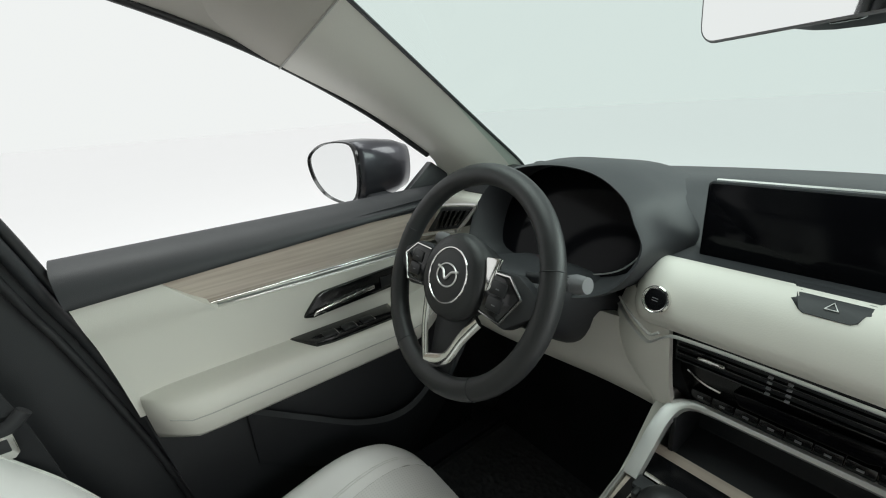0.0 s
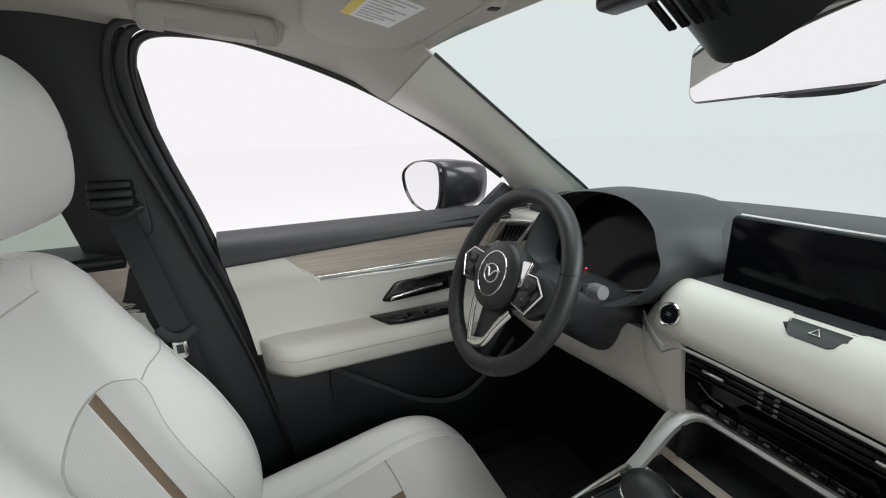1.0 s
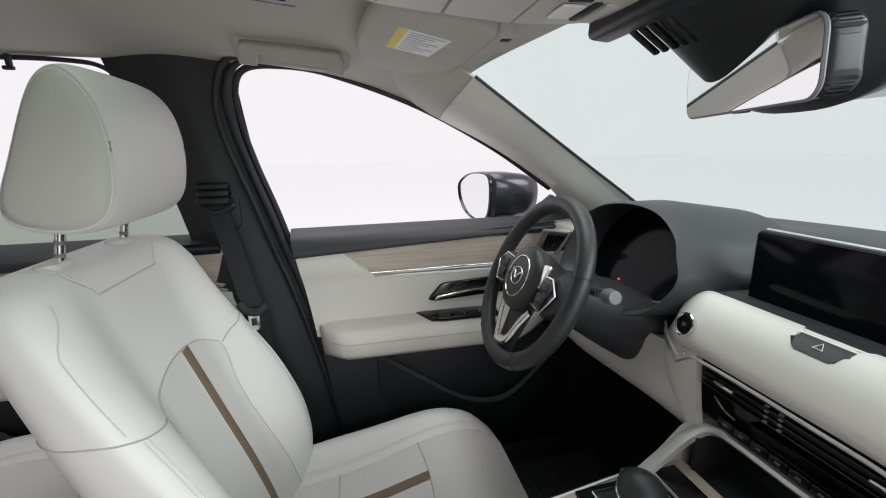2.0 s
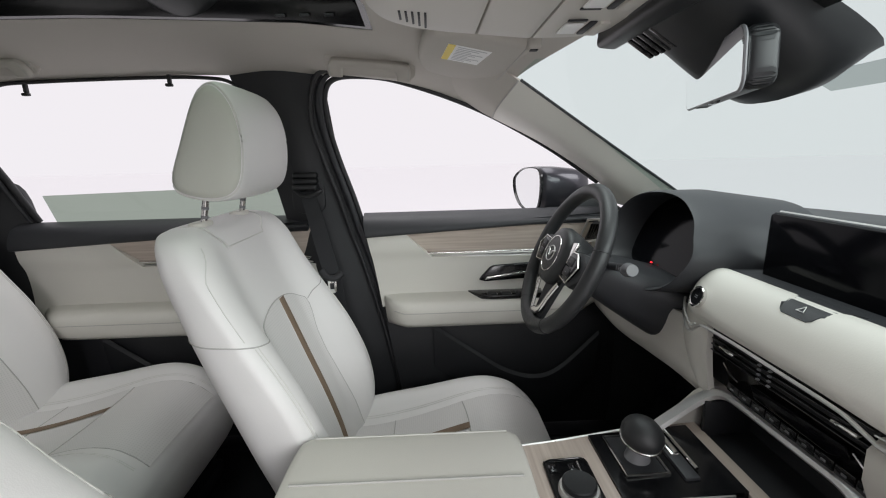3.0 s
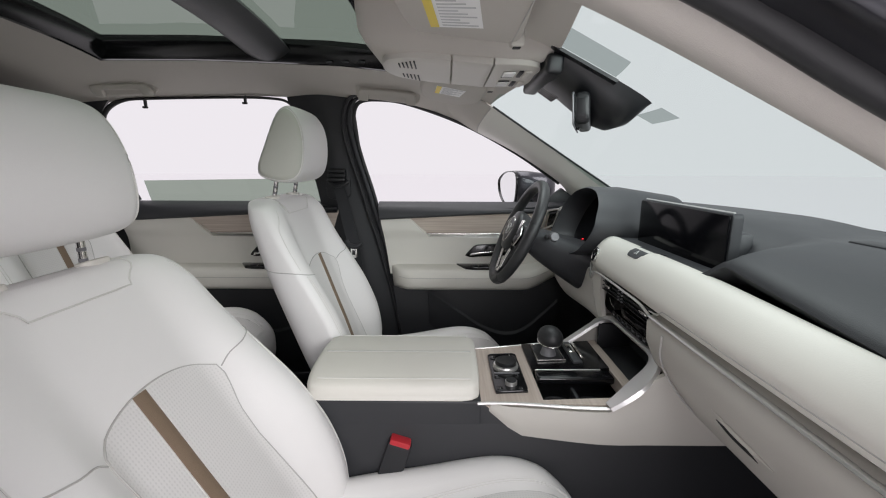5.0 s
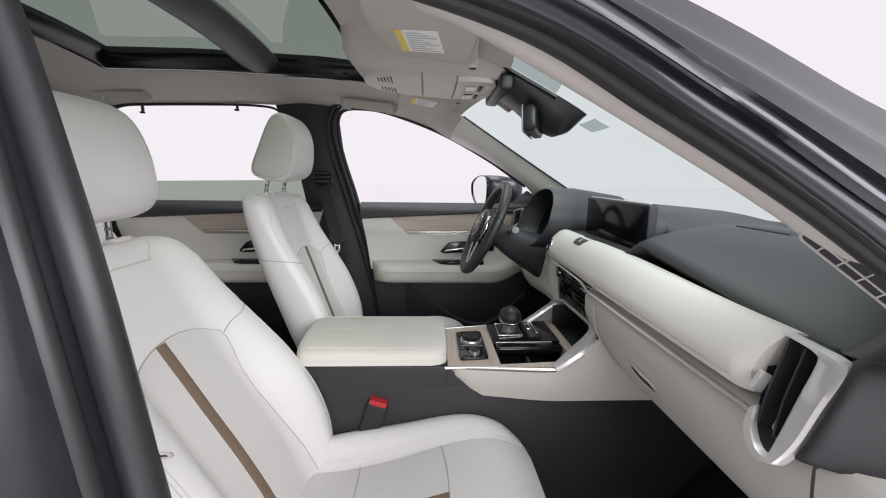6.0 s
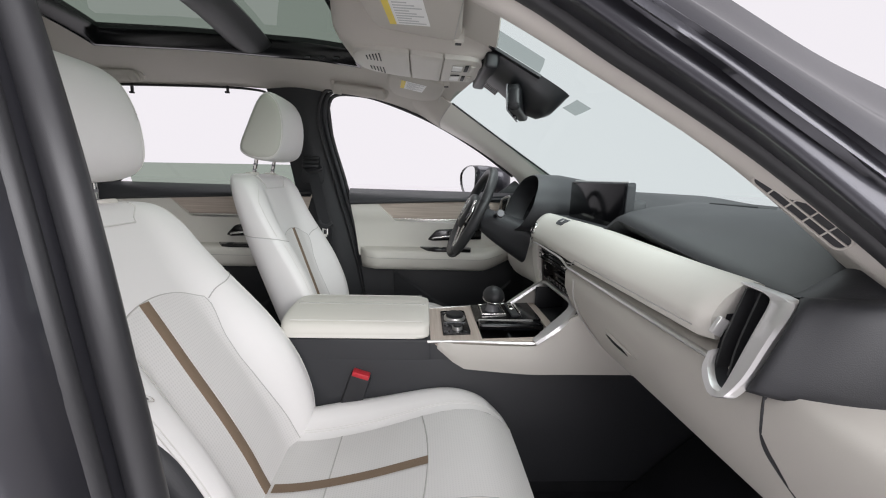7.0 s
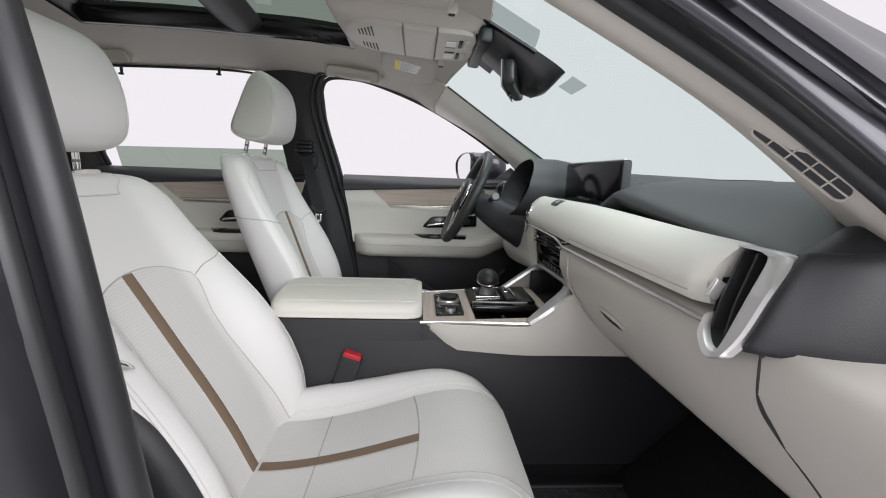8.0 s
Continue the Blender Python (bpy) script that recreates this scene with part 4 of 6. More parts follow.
# ---- dashboard ----
dash = thing("dashboard", "two-tone dashboard with charcoal top and cream padded front", "dashboard", (0, 0.45, 1.0))


def dpart(name, bm, mat, label="", parent=None, **kw):
    bmesh.ops.translate(bm, verts=bm.verts, vec=(0, -0.45, -1.0))
    return part(name, bm, mat, parent or dash, label, **kw)


def dash_profile(x):
    yf = 0.735 - 0.44 * x * x
    side = ease(0.215, 0.275, x)
    left = ease(-0.17, -0.24, x)
    mid = (1 - side) * (1 - left)
    ye = 0.262 + 0.045 * left + 0.018 * side
    ze = 1.149 + (1.188 - 0.128 * max(0, x - 0.26) - 1.149) * side + 0.05 * left
    top = 1.222 + 0.014 * ease(0.25, -0.05, x)
    pts = [(yf, 1.205), (yf - 0.06, top), (0.46, top + 0.004), (ye + 0.07 + 0.075 * mid, top - 0.5 * (top - ze - 0.02) + 0.012 * mid), (ye + 0.025 + 0.07 * mid, ze + 0.018 - 0.014 * mid), (ye + 0.004, ze + 0.007), (ye, ze - 0.004), (ye + 0.02, ze - 0.022), (0.42, 1.09), (yf, 1.09)]
    return [(x, y, z) for y, z in pts]


xs = sorted(set([round(v, 3) for v in np.linspace(-0.70, 0.765, 60)] + [0.215, 0.23, 0.245, 0.26, 0.275]))
dpart("dash_top", loft([dash_profile(x) for x in xs]), DARK, "charcoal soft-touch dashboard top", smooth=50)
dpart("defrost_slot", tube([(x, 0.735 - 0.44 * x * x - 0.075, 1.2225) for x in np.linspace(-0.35, 0.45, 14)], 0.010, 6, squash=0.25), TRIM)
dpart("speaker_cover", rbox((0.26, 0.49, 1.222), (0.40, 0.53, 1.2285), 0.004), TRIM, "small black speaker cover")

# cream pad across the front
def pad_ring(x):
    back = 0.085 * (max(0.0, -0.176 - x) / 0.048) ** 2
    lo = 1.068 - 0.004 * ease(0.05, 0.20, x)
    prof = [(0.318, 1.140), (0.275, 1.159), (0.248, 1.156), (0.223, 1.133), (0.210, 1.102), (0.209, (1.098 + lo) / 2 + 0.004), (0.216, lo + 0.008), (0.232, lo), (0.36, lo + 0.01)]
    endf = ease(0.680, 0.650, x)
    k = 0.88 + 0.12 * endf
    cy, cz = 0.30, 1.10
    fall = 0.014 * ease(0.15, 0.66, x)
    sm = [(y, z - fall * ease(1.09, 1.15, z)) for y, z in smooth_line(prof, 3)]
    return [(x, cy + (p[0] - cy) * k + back * (1 if p[0] < 0.30 else 0.6), cz + (p[1] - cz) * (0.6 + 0.4 * k)) for p in sm]


xs = [-0.224, -0.220, -0.214, -0.207, -0.2, -0.19, -0.18, -0.17, -0.16, -0.15, -0.1] + [float(v) for v in np.linspace(-0.05, 0.64, 18)] + [0.652, 0.662, 0.670, 0.674]
pad = dpart("front_pad", loft([pad_ring(x) for x in xs]), CREAM, "padded cream leather dashboard front", smooth=60)
dpart("seam", tube([(x, 0.2115, 1.078 if x > 0.2 else 1.046 + 0.1 * x) for x in np.linspace(0.16, 0.648, 30)], 0.0012, 5), GROOVE, parent=pad)
dpart("bright_strip", tube([(x, 0.214, 1.052 - 0.006 * (x - 0.16)) for x in np.linspace(0.165, 0.692, 20)], 0.006, 8, squash=0.6), SATIN, "satin silver strip")

LATCH = [(0.345, 0.233, 0.960), (0.390, 0.234, 0.955), (0.435, 0.2345, 0.952), (0.482, 0.236, 0.947)]
# lower dashboard and glove box
def low_ring(x):
    prof = [(0.30, 1.06), (0.225, 1.055), (0.212, 1.04), (0.214, 1.0), (0.236, 0.95), (0.30, 0.86), (0.40, 0.775), (0.44, 0.755), (0.55, 0.80), (0.6, 1.06)]
    return [(x, y, z) for y, z in prof]


lowd = dpart("glove_box", loft([low_ring(x) for x in np.linspace(0.155, 0.90, 20)]), HARD_SHADED, "cream glove box lid and lower dashboard", smooth=60)
gl = smooth_line([(0.225, 0.2075, 1.035), (0.21, 0.222, 0.97), (0.212, 0.275, 0.888), (0.225, 0.38, 0.79)], 6)
dpart("lid_gap", tube(gl, 0.0022, 5), GROOVE, parent=lowd)
gl = smooth_line([(0.775, 0.2125, 1.052), (0.777, 0.2165, 0.995), (0.792, 0.232, 0.960), (0.815, 0.262, 0.915), (0.823, 0.30, 0.86)], 6)
dpart("lid_gap", tube(gl, 0.0024, 5), TRIM, parent=lowd)
grip = smooth_line(LATCH, 6)
latch = dpart("latch", tube([(x, y - 0.001, z + 0.004) for x, y, z in grip], 0.0065, 8, squash=0.8, taper=lambda q: 0.15 + 0.85 * math.sin(math.pi * q)), HARD, "cream glove box latch", parent=lowd)
dpart("latch_gap", tube([(x, y - 0.003, z - 0.004) for x, y, z in grip[3:-3]], 0.0038, 6, squash=0.7, taper=lambda q: 0.15 + 0.85 * math.sin(math.pi * q)), TRIM, "dark finger gap", parent=lowd)
# outer vents with silver frames
def side_vent():
    v = dpart("side_vent", prism([(0.672, 1.138), (0.712, 1.139), (0.727, 1.130), (0.746, 1.045), (0.735, 1.040), (0.712, 1.050), (0.696, 1.068)], "y", 0.258, 0.31, 0.003), TRIM, "black outer air vent")
    inner = [(0.650, 0.260, 1.140), (0.704, 0.247, 1.142), (0.721, 0.242, 1.141), (0.732, 0.237, 1.134), (0.740, 0.215, 1.098), (0.747, 0.194, 1.061), (0.752, 0.181, 1.041), (0.748, 0.180, 1.036), (0.732, 0.185, 1.037), (0.711, 0.196, 1.048), (0.699, 0.208, 1.064)]
    outer = [(0.651, 0.261, 1.143), (0.710, 0.247, 1.1455), (0.750, 0.239, 1.146), (0.766, 0.235, 1.139), (0.769, 0.213, 1.100), (0.771, 0.193, 1.063), (0.766, 0.180, 1.040), (0.758, 0.177, 1.031), (0.738, 0.177, 1.026), (0.703, 0.192, 1.038), (0.693, 0.205, 1.058)]
    inner, outer = ([np.array(p) for p in smooth_line(c, 4)] for c in (inner, outer))
    mid_v = sum(inner) / len(inner)
    well = [[tuple(mid_v + (p - mid_v) * k + np.array((0, d, 0))) for p in inner] for k, d in ((1.02, 0.004), (0.97, 0.032), (0.5, 0.042), (0.04, 0.042))]
    dpart("vent_well", loft(well, cap=False), TRIM, "black vent well", parent=v, smooth=30)
    rows = [[p + np.array((-0.001, 0.007, 0.001)), p + np.array((0, 0.002, 0)), p * 0.85 + q * 0.15 + np.array((0, -0.001, 0)), p * 0.15 + q * 0.85 + np.array((0, -0.001, 0)), q + np.array((0, 0.002, 0)), q + np.array((0.001, 0.012, 0))] for p, q in zip(inner, outer)]
    dpart("vent_frame", sheet(rows, 0.002), ARMSILVER, "satin silver vent frame", parent=v, smooth=30)
    for k in range(2):
        x = 0.684 + 0.022 * k
        lead = smooth_line([(x, 0.243, 1.139), (x + 0.006, 0.228, 1.108), (x + 0.014, 0.212, 1.078), (x + 0.025, 0.197, 1.046)], 5)
        dpart("slat", sheet([[p + np.array((0, 0.006, 0)), p + np.array((0.003, 0.006, 0.0)), p + np.array((0.007, 0.034, 0.0))] for p in lead], 0.0025), RIMSKIN, parent=v, smooth=50)
    dpart("tab", rbox((-0.004, -0.008, -0.012), (0.003, 0.008, 0.012), 0.002, m=pose(0.6895, 0.2185, 1.090, -28)), BRIGHT, "chrome vent tab", parent=v)


side_vent()
cap = skin([[(0.716, 0.285, 1.132), (0.762, 0.262, 1.145), (0.806, 0.325, 1.158), (0.851, 0.46, 1.170)], [(0.768, 0.243, 1.139), (0.778, 0.247, 1.140), (0.818, 0.305, 1.138), (0.858, 0.46, 1.140)], [(0.774, 0.200, 1.062), (0.786, 0.209, 1.062), (0.823, 0.285, 1.056), (0.858, 0.46, 1.060)], [(0.750, 0.204, 1.043), (0.770, 0.216, 1.046), (0.802, 0.295, 1.044), (0.838, 0.46, 1.046)]], 0.005, 6, 6, flip=True)
dpart("end_cap", cap, TRIM, "smooth black dashboard end cap", smooth=60)
dpart("pillar_foot", skin([[(0.690, 0.315, 1.128), (0.712, 0.37, 1.182), (0.73, 0.45, 1.206)], [(0.730, 0.275, 1.136), (0.765, 0.335, 1.180), (0.785, 0.42, 1.195)], [(0.765, 0.285, 1.140), (0.80, 0.33, 1.150), (0.84, 0.42, 1.165)]], 0.006, 5, 5, flip=True), DARK, "charcoal foot of the pillar", smooth=60)

PILOT = (-0.405, 0.256, 1.113)
# instrument binnacle
def hood_outline(k, y, dz=0.0):
    pts = [(-0.535, 1.10), (-0.552, 1.17), (-0.535, 1.228), (-0.485, 1.268), (-0.39, 1.285), (-0.30, 1.278), (-0.235, 1.248), (-0.206, 1.214), (-0.184, 1.182), (-0.192, 1.145), (-0.225, 1.108), (-0.29, 1.085), (-0.37, 1.075), (-0.46, 1.082)]
    c = (-0.365, 1.17)
    return [(c[0] + (p[0] - c[0]) * k, y + (p[1] - 1.17) * 0.42, c[1] + (p[1] - c[1]) * k + dz) for p in smooth_line(pts, 4, True)]


hood = dpart("cluster_hood", loft([hood_outline(1.06, 0.46, -0.03), hood_outline(1.05, 0.30, -0.004), hood_outline(1.02, 0.215), hood_outline(0.99, 0.205), hood_outline(0.955, 0.212), hood_outline(0.90, 0.30)], cap=False), DARK, "charcoal instrument hood", smooth=60)
dpart("instrument_display", loft([hood_outline(0.91, 0.292), hood_outline(0.91, 0.30)]), SCREEN, "dark instrument display, switched off", parent=hood)
dpart("display_rim", tube([p for p in hood_outline(0.84, 0.285)][24:48], 0.0014, 5), SATIN, parent=hood)
dpart("pilot_light", rbox((-0.002, -0.002, -0.0015), (0.002, 0.002, 0.0015), 0.001, m=pose(*PILOT)), LAMPRED, "tiny red pilot light", parent=hood)

# centre screen
scr = thing("infotainment_screen", "wide black touch screen, switched off, on the dashboard", "screen", (0.035, 0.335, 1.205))
def spart(name, bm, mat, label="", **kw):
    bmesh.ops.translate(bm, verts=bm.verts, vec=(-0.035, -0.335, -1.205))
    return part(name, bm, mat, scr, label, **kw)
spart("housing", prism(rounded(-0.157, 0.203, 1.138, 1.267, 0.008), "y", 0.327, 0.349, 0.003), DARK, "dark screen housing")
spart("glass", prism(rounded(-0.154, 0.200, 1.141, 1.264, 0.006), "y", 0.3225, 0.3265, 0.001), SCREEN, "black glossy screen glass")
spart("edge", tube([(x, 0.334, 1.2675) for x in np.linspace(-0.148, 0.196, 4)], 0.0022, 6), SATIN, "thin silver top edge")
spart("foot", rbox((-0.10, 0.345, 1.13), (0.17, 0.40, 1.225), 0.01), DARK)

# hazard switch
hz = thing("hazard_switch", "dark hazard switch bar with white triangle below the screen", "switch", (0.028, 0.245, 1.150))
def pad_top(y):
    return float(np.interp(y, (0.210, 0.2145, 0.223, 0.234, 0.248, 0.262, 0.275, 0.30), (1.102, 1.117, 1.133, 1.1475, 1.156, 1.1588, 1.159, 1.153)))
rows = []
for k in range(13):
    u = k / 12
    x0, x1 = -0.034 + 0.096 * u, -0.014 + 0.060 * u
    f = 0.2305 + 0.014 * max(0.0, abs(2 * u - 1) - 0.80) / 0.20
    row = []
    for j in range(9):
        v = j / 8
        y = 0.306 + (f - 0.306) * v
        row.append((x0 + (x1 - x0) * v - 0.028, y - 0.245, pad_top(y) + 0.0014 - 1.150))
    rows.append(row)
part("bar", sheet(rows, 0.006, flip=True), DARK, hz, smooth=50)
tp = [(-0.010 + 0.0066 * math.sin(2 * math.pi * k / 3), 0.241 + 0.0060 * math.cos(2 * math.pi * k / 3)) for k in range(3)]
part("triangle", tube([(x, y - 0.245, pad_top(y) + 0.0024 - 1.150) for x, y in tp], 0.0009, 5, closed=True), WHITEPAPER, hz, "white warning triangle")

# start button
sb = thing("start_button", "round dark start button with chrome ring", "button", (-0.1600, 0.2108, 1.113))
mt = pose(0, 0, 0, 70, 0, -6) @ Matrix.Scale(0.90, 4)
part("ring", lathe([(0.0225, -0.006), (0.0225, 0.0012), (0.0208, 0.0026), (0.0188, 0.0012)], mt, 28), CHROME, sb, "chrome ring")
part("cap", lathe([(0.0184, -0.004), (0.0184, 0.0006), (0.0172, 0.0016)], mt, 24), GLOSS, sb, "dark button cap")
for k in range(2):
    part("mark", rbox((-0.005, -0.0006, 0.0016), (0.005, 0.0006, 0.0019), 0, m=mt @ pose(0, -0.002 + 0.004 * k, 0)), GREYPLAST, sb)

# centre stack: vents and climate buttons
cs = thing("centre_stack", "gloss black centre vents and climate controls", "control panel", (0.0, 0.25, 1.0))
def cpart(name, bm, mat, parent=None, label="", **kw):
    bmesh.ops.translate(bm, verts=bm.verts, vec=(0, -0.25, -1.0))
    return part(name, bm, mat, parent or cs, label, **kw)
cpart("panel", prism([(-0.142, 1.062), (0.152, 1.066), (0.152, 0.968), (0.10, 0.945), (-0.118, 0.945), (-0.136, 0.985)], "y", 0.262, 0.33, 0.004), GLOSS)
vt = cpart("vent", rbox((-0.135, 0.232, 1.018), (0.15, 0.30, 1.064), 0.006, m=Matrix.Shear("XZ", 4, (0, 0)) ), TRIM, None, "black air vents")
for k in range(4):
    cpart("slat", rbox((-0.13, 0.226, 1.022 + 0.011 * k), (0.148, 0.25, 1.025 + 0.011 * k), 0.001), GLOSS, vt)
for x in (-0.098, 0.105):
    cpart("tab", rbox((x, 0.216, 1.040), (x + 0.034, 0.228, 1.0455), 0.002), CHROME, vt, "chrome vent tab")
for x in (-0.02, 0.0):
    for k in range(4):
        cpart("dial_mark", rbox((x, 0.222, 1.026 + 0.008 * k), (x + 0.005, 0.226, 1.0285 + 0.008 * k), 0.0005), GREYPLAST, vt)
cpart("vent_ledge", tube(smooth_line([(-0.228, 0.236, 1.074), (-0.205, 0.220, 1.064), (-0.180, 0.209, 1.053), (-0.162, 0.205, 1.046), (-0.150, 0.204, 1.054), (-0.135, 0.203, 1.066), (-0.118, 0.203, 1.071), (-0.05, 0.204, 1.072), (0.05, 0.205, 1.070), (0.12, 0.207, 1.067), (0.150, 0.210, 1.058), (0.165, 0.212, 1.052)], 8), 0.0036, 8, squash=0.6), SATIN, None, "satin silver ledge over the vents")
cpart("ledge_groove", tube(smooth_line([(-0.226, 0.232, 1.088), (-0.203, 0.217, 1.078), (-0.178, 0.208, 1.066), (-0.160, 0.2055, 1.058), (-0.148, 0.205, 1.066)], 6), 0.0022, 6), GROOVE)
cpart("display_strip", prism([(-0.06, 0.992), (0.10, 0.999), (0.11, 0.985), (0.08, 0.972), (-0.05, 0.972)], "y", 0.250, 0.262, 0.002), SCREEN, None, "dark climate display")
for k in range(9):
    x = -0.112 + 0.029 * k
    cpart("button", rbox((x, 0.252, 0.951), (x + 0.0275, 0.272, 0.967), 0.0015), GLOSS, None, "dark climate button" if k == 0 else "")
    cpart("button_mark", rbox((x + 0.010, 0.2510, 0.957), (x + 0.017, 0.2522, 0.960), 0), GREYPLAST)
for x0, x1 in ((-0.118, -0.07), (0.115, 0.15)):
    cpart("temperature_lever", tube(smooth_line([(x0, 0.246, 1.000), (x0 + 0.025, 0.240, 0.992), (x1, 0.238, 0.990)], 4), 0.0018, 6), CHROME, None, "chrome temperature lever")

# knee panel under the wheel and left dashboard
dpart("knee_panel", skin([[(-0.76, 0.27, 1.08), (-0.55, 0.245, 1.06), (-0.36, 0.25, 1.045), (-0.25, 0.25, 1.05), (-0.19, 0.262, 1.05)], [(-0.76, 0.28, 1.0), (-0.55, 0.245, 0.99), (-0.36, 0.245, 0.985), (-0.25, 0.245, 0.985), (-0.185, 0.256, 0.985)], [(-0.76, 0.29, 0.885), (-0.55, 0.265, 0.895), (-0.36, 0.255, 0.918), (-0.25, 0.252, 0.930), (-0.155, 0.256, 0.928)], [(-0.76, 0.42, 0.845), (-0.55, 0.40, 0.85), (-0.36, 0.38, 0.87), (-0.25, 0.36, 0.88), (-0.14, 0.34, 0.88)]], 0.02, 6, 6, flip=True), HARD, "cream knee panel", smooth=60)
dpart("vent_column", skin([[(-0.226, 0.33, 1.115), (-0.222, 0.300, 1.112), (-0.196, 0.245, 1.108), (-0.15, 0.240, 1.105)], [(-0.236, 0.33, 1.06), (-0.235, 0.275, 1.058), (-0.207, 0.236, 1.052), (-0.140, 0.236, 1.045)], [(-0.212, 0.31, 1.0), (-0.222, 0.268, 1.0), (-0.198, 0.238, 1.0), (-0.137, 0.238, 1.0)], [(-0.18, 0.31, 0.955), (-0.190, 0.268, 0.955), (-0.172, 0.242, 0.953), (-0.132, 0.243, 0.95)], [(-0.14, 0.31, 0.915), (-0.152, 0.272, 0.915), (-0.145, 0.250, 0.913), (-0.122, 0.250, 0.91)]], 0.012, 6, 6, flip=True), CREAM, "cream column beside the centre vents", smooth=60)
dpart("left_block", prism([(0.26, 1.19), (0.24, 1.12), (0.255, 1.05), (0.50, 1.05), (0.50, 1.20)], "x", -0.76, -0.575, 0.008), CREAM, "cream dashboard end beside the door")
dpart("underside", prism([(0.30, 1.05), (0.26, 0.95), (0.36, 0.86), (0.60, 0.85), (0.70, 1.08)], "x", -0.74, 0.74, 0.01), TRIM, "black underside of the dashboard")
lv = dpart("side_vent", prism([(-0.742, 1.098), (-0.672, 1.172), (-0.552, 1.190), (-0.606, 1.134)], "y", 0.212, 0.262, 0.005), TRIM, "black outer air vent")
for k in range(6):
    x = -0.690 + 0.019 * k
    dpart("slat", prism([(x, 1.118 + 0.006 * k), (x + 0.004, 1.118 + 0.006 * k), (x + 0.036, 1.168 + 0.003 * k), (x + 0.032, 1.168 + 0.003 * k)], "y", 0.203, 0.222, 0.0008), GLOSS, parent=lv)
dpart("vent_frame", tube(smooth_line([(-0.610, 0.204, 1.128), (-0.690, 0.203, 1.108), (-0.752, 0.202, 1.093), (-0.744, 0.202, 1.106), (-0.684, 0.202, 1.170), (-0.664, 0.202, 1.180), (-0.552, 0.205, 1.197), (-0.544, 0.207, 1.190), (-0.602, 0.207, 1.132)], 6), 0.0042, 6), SATIN, "satin silver vent frame", parent=lv)


# ---- steering wheel ----
WM = pose(-0.375, 0.030, 1.139, 65) @ Matrix.Scale(0.98, 4)
wheel = thing("steering_wheel", "black leather steering wheel with round boss and chrome spokes", "steering wheel")
wheel.matrix_basis = WM
ringpts = [(0.171 * math.cos(2 * math.pi * k / 64), 0.171 * math.sin(2 * math.pi * k / 64), 0) for k in range(64)]
rim = part("rim", tube(ringpts, 0.0175, 14, closed=True), RIMSKIN, wheel, "black leather wheel rim", smooth=80)
for a in (18, 162, 238, 302):
    c, s_ = math.cos(radians(a)), math.sin(radians(a))
    part("seam", tube([((0.171 + 0.0178 * math.cos(t)) * c, (0.171 + 0.0178 * math.cos(t)) * s_, 0.0178 * math.sin(t)) for t in np.linspace(0, 2 * math.pi, 16)[:-1]], 0.0008, 4, closed=True), TRIM, rim)
boss = part("boss", lathe([(0.052, -0.05), (0.066, -0.01), (0.071, 0.012), (0.066, 0.026), (0.052, 0.031), (0.02, 0.0325)], Matrix(), 40), RIMSKIN, wheel, "black padded wheel boss", smooth=70)
part("ring", tube([(0.044 * math.cos(2 * math.pi * k / 40), 0.044 * math.sin(2 * math.pi * k / 40), 0.0318) for k in range(40)], 0.0014, 6, closed=True), CHROME, boss, "chrome ring")
part("emblem", tube(smooth_line([(-0.025, 0.010, 0.033), (-0.010, 0.006, 0.034), (0, -0.006, 0.035), (0.010, 0.006, 0.034), (0.025, 0.010, 0.033)], 5), 0.0020, 6), SATIN, boss, "satin winged emblem")
part("emblem", tube([(0.023 * math.cos(2 * math.pi * k / 28), 0.018 * math.sin(2 * math.pi * k / 28), 0.0335) for k in range(28)], 0.0014, 6, closed=True), SATIN, boss)
for sx in (-1, 1):
    sp = part("side_spoke", prism([(sx * 0.045, 0.030), (sx * 0.118, 0.036), (sx * 0.160, 0.016), (sx * 0.162, -0.012), (sx * 0.118, -0.044), (sx * 0.05, -0.034)], "z", -0.012, 0.012, 0.005), DARK, wheel, "dark side spoke")
    part("switch_pad", prism([(sx * 0.070, 0.026), (sx * 0.112, 0.028), (sx * 0.138, 0.006), (sx * 0.114, -0.034), (sx * 0.072, -0.030)], "z", 0.010, 0.020, 0.003), GLOSS, sp, "gloss black switch pad")
    part("pad_trim", tube([(sx * 0.072, 0.028, 0.018), (sx * 0.113, 0.030, 0.019), (sx * 0.141, 0.006, 0.019), (sx * 0.116, -0.036, 0.019), (sx * 0.074, -0.032, 0.018)], 0.002, 6), CHROME, sp, "chrome trim")
    for k in range(2):
        part("switch", rbox((sx * 0.10 - 0.016, -0.024 + 0.023 * k, 0.018), (sx * 0.10 + 0.014, -0.004 + 0.023 * k, 0.0225), 0.003), SMOOTHBLK, sp)
        part("switch_mark", rbox((sx * 0.10 - 0.004, -0.016 + 0.023 * k, 0.0224), (sx * 0.10 + 0.003, -0.0145 + 0.023 * k, 0.0229), 0), GREYPLAST, sp)
part("spoke_facet", prism([(0.058, 0.046), (0.088, 0.050), (0.084, 0.004), (0.074, -0.004)], "z", 0.012, 0.021, 0.003), CHROME, wheel, "polished spoke facet")
low = part("lower_spoke", prism([(-0.046, -0.045), (0.046, -0.045), (0.026, -0.158), (-0.026, -0.158)], "z", -0.016, -0.004, 0.004), DARK, wheel, "dark lower spoke")
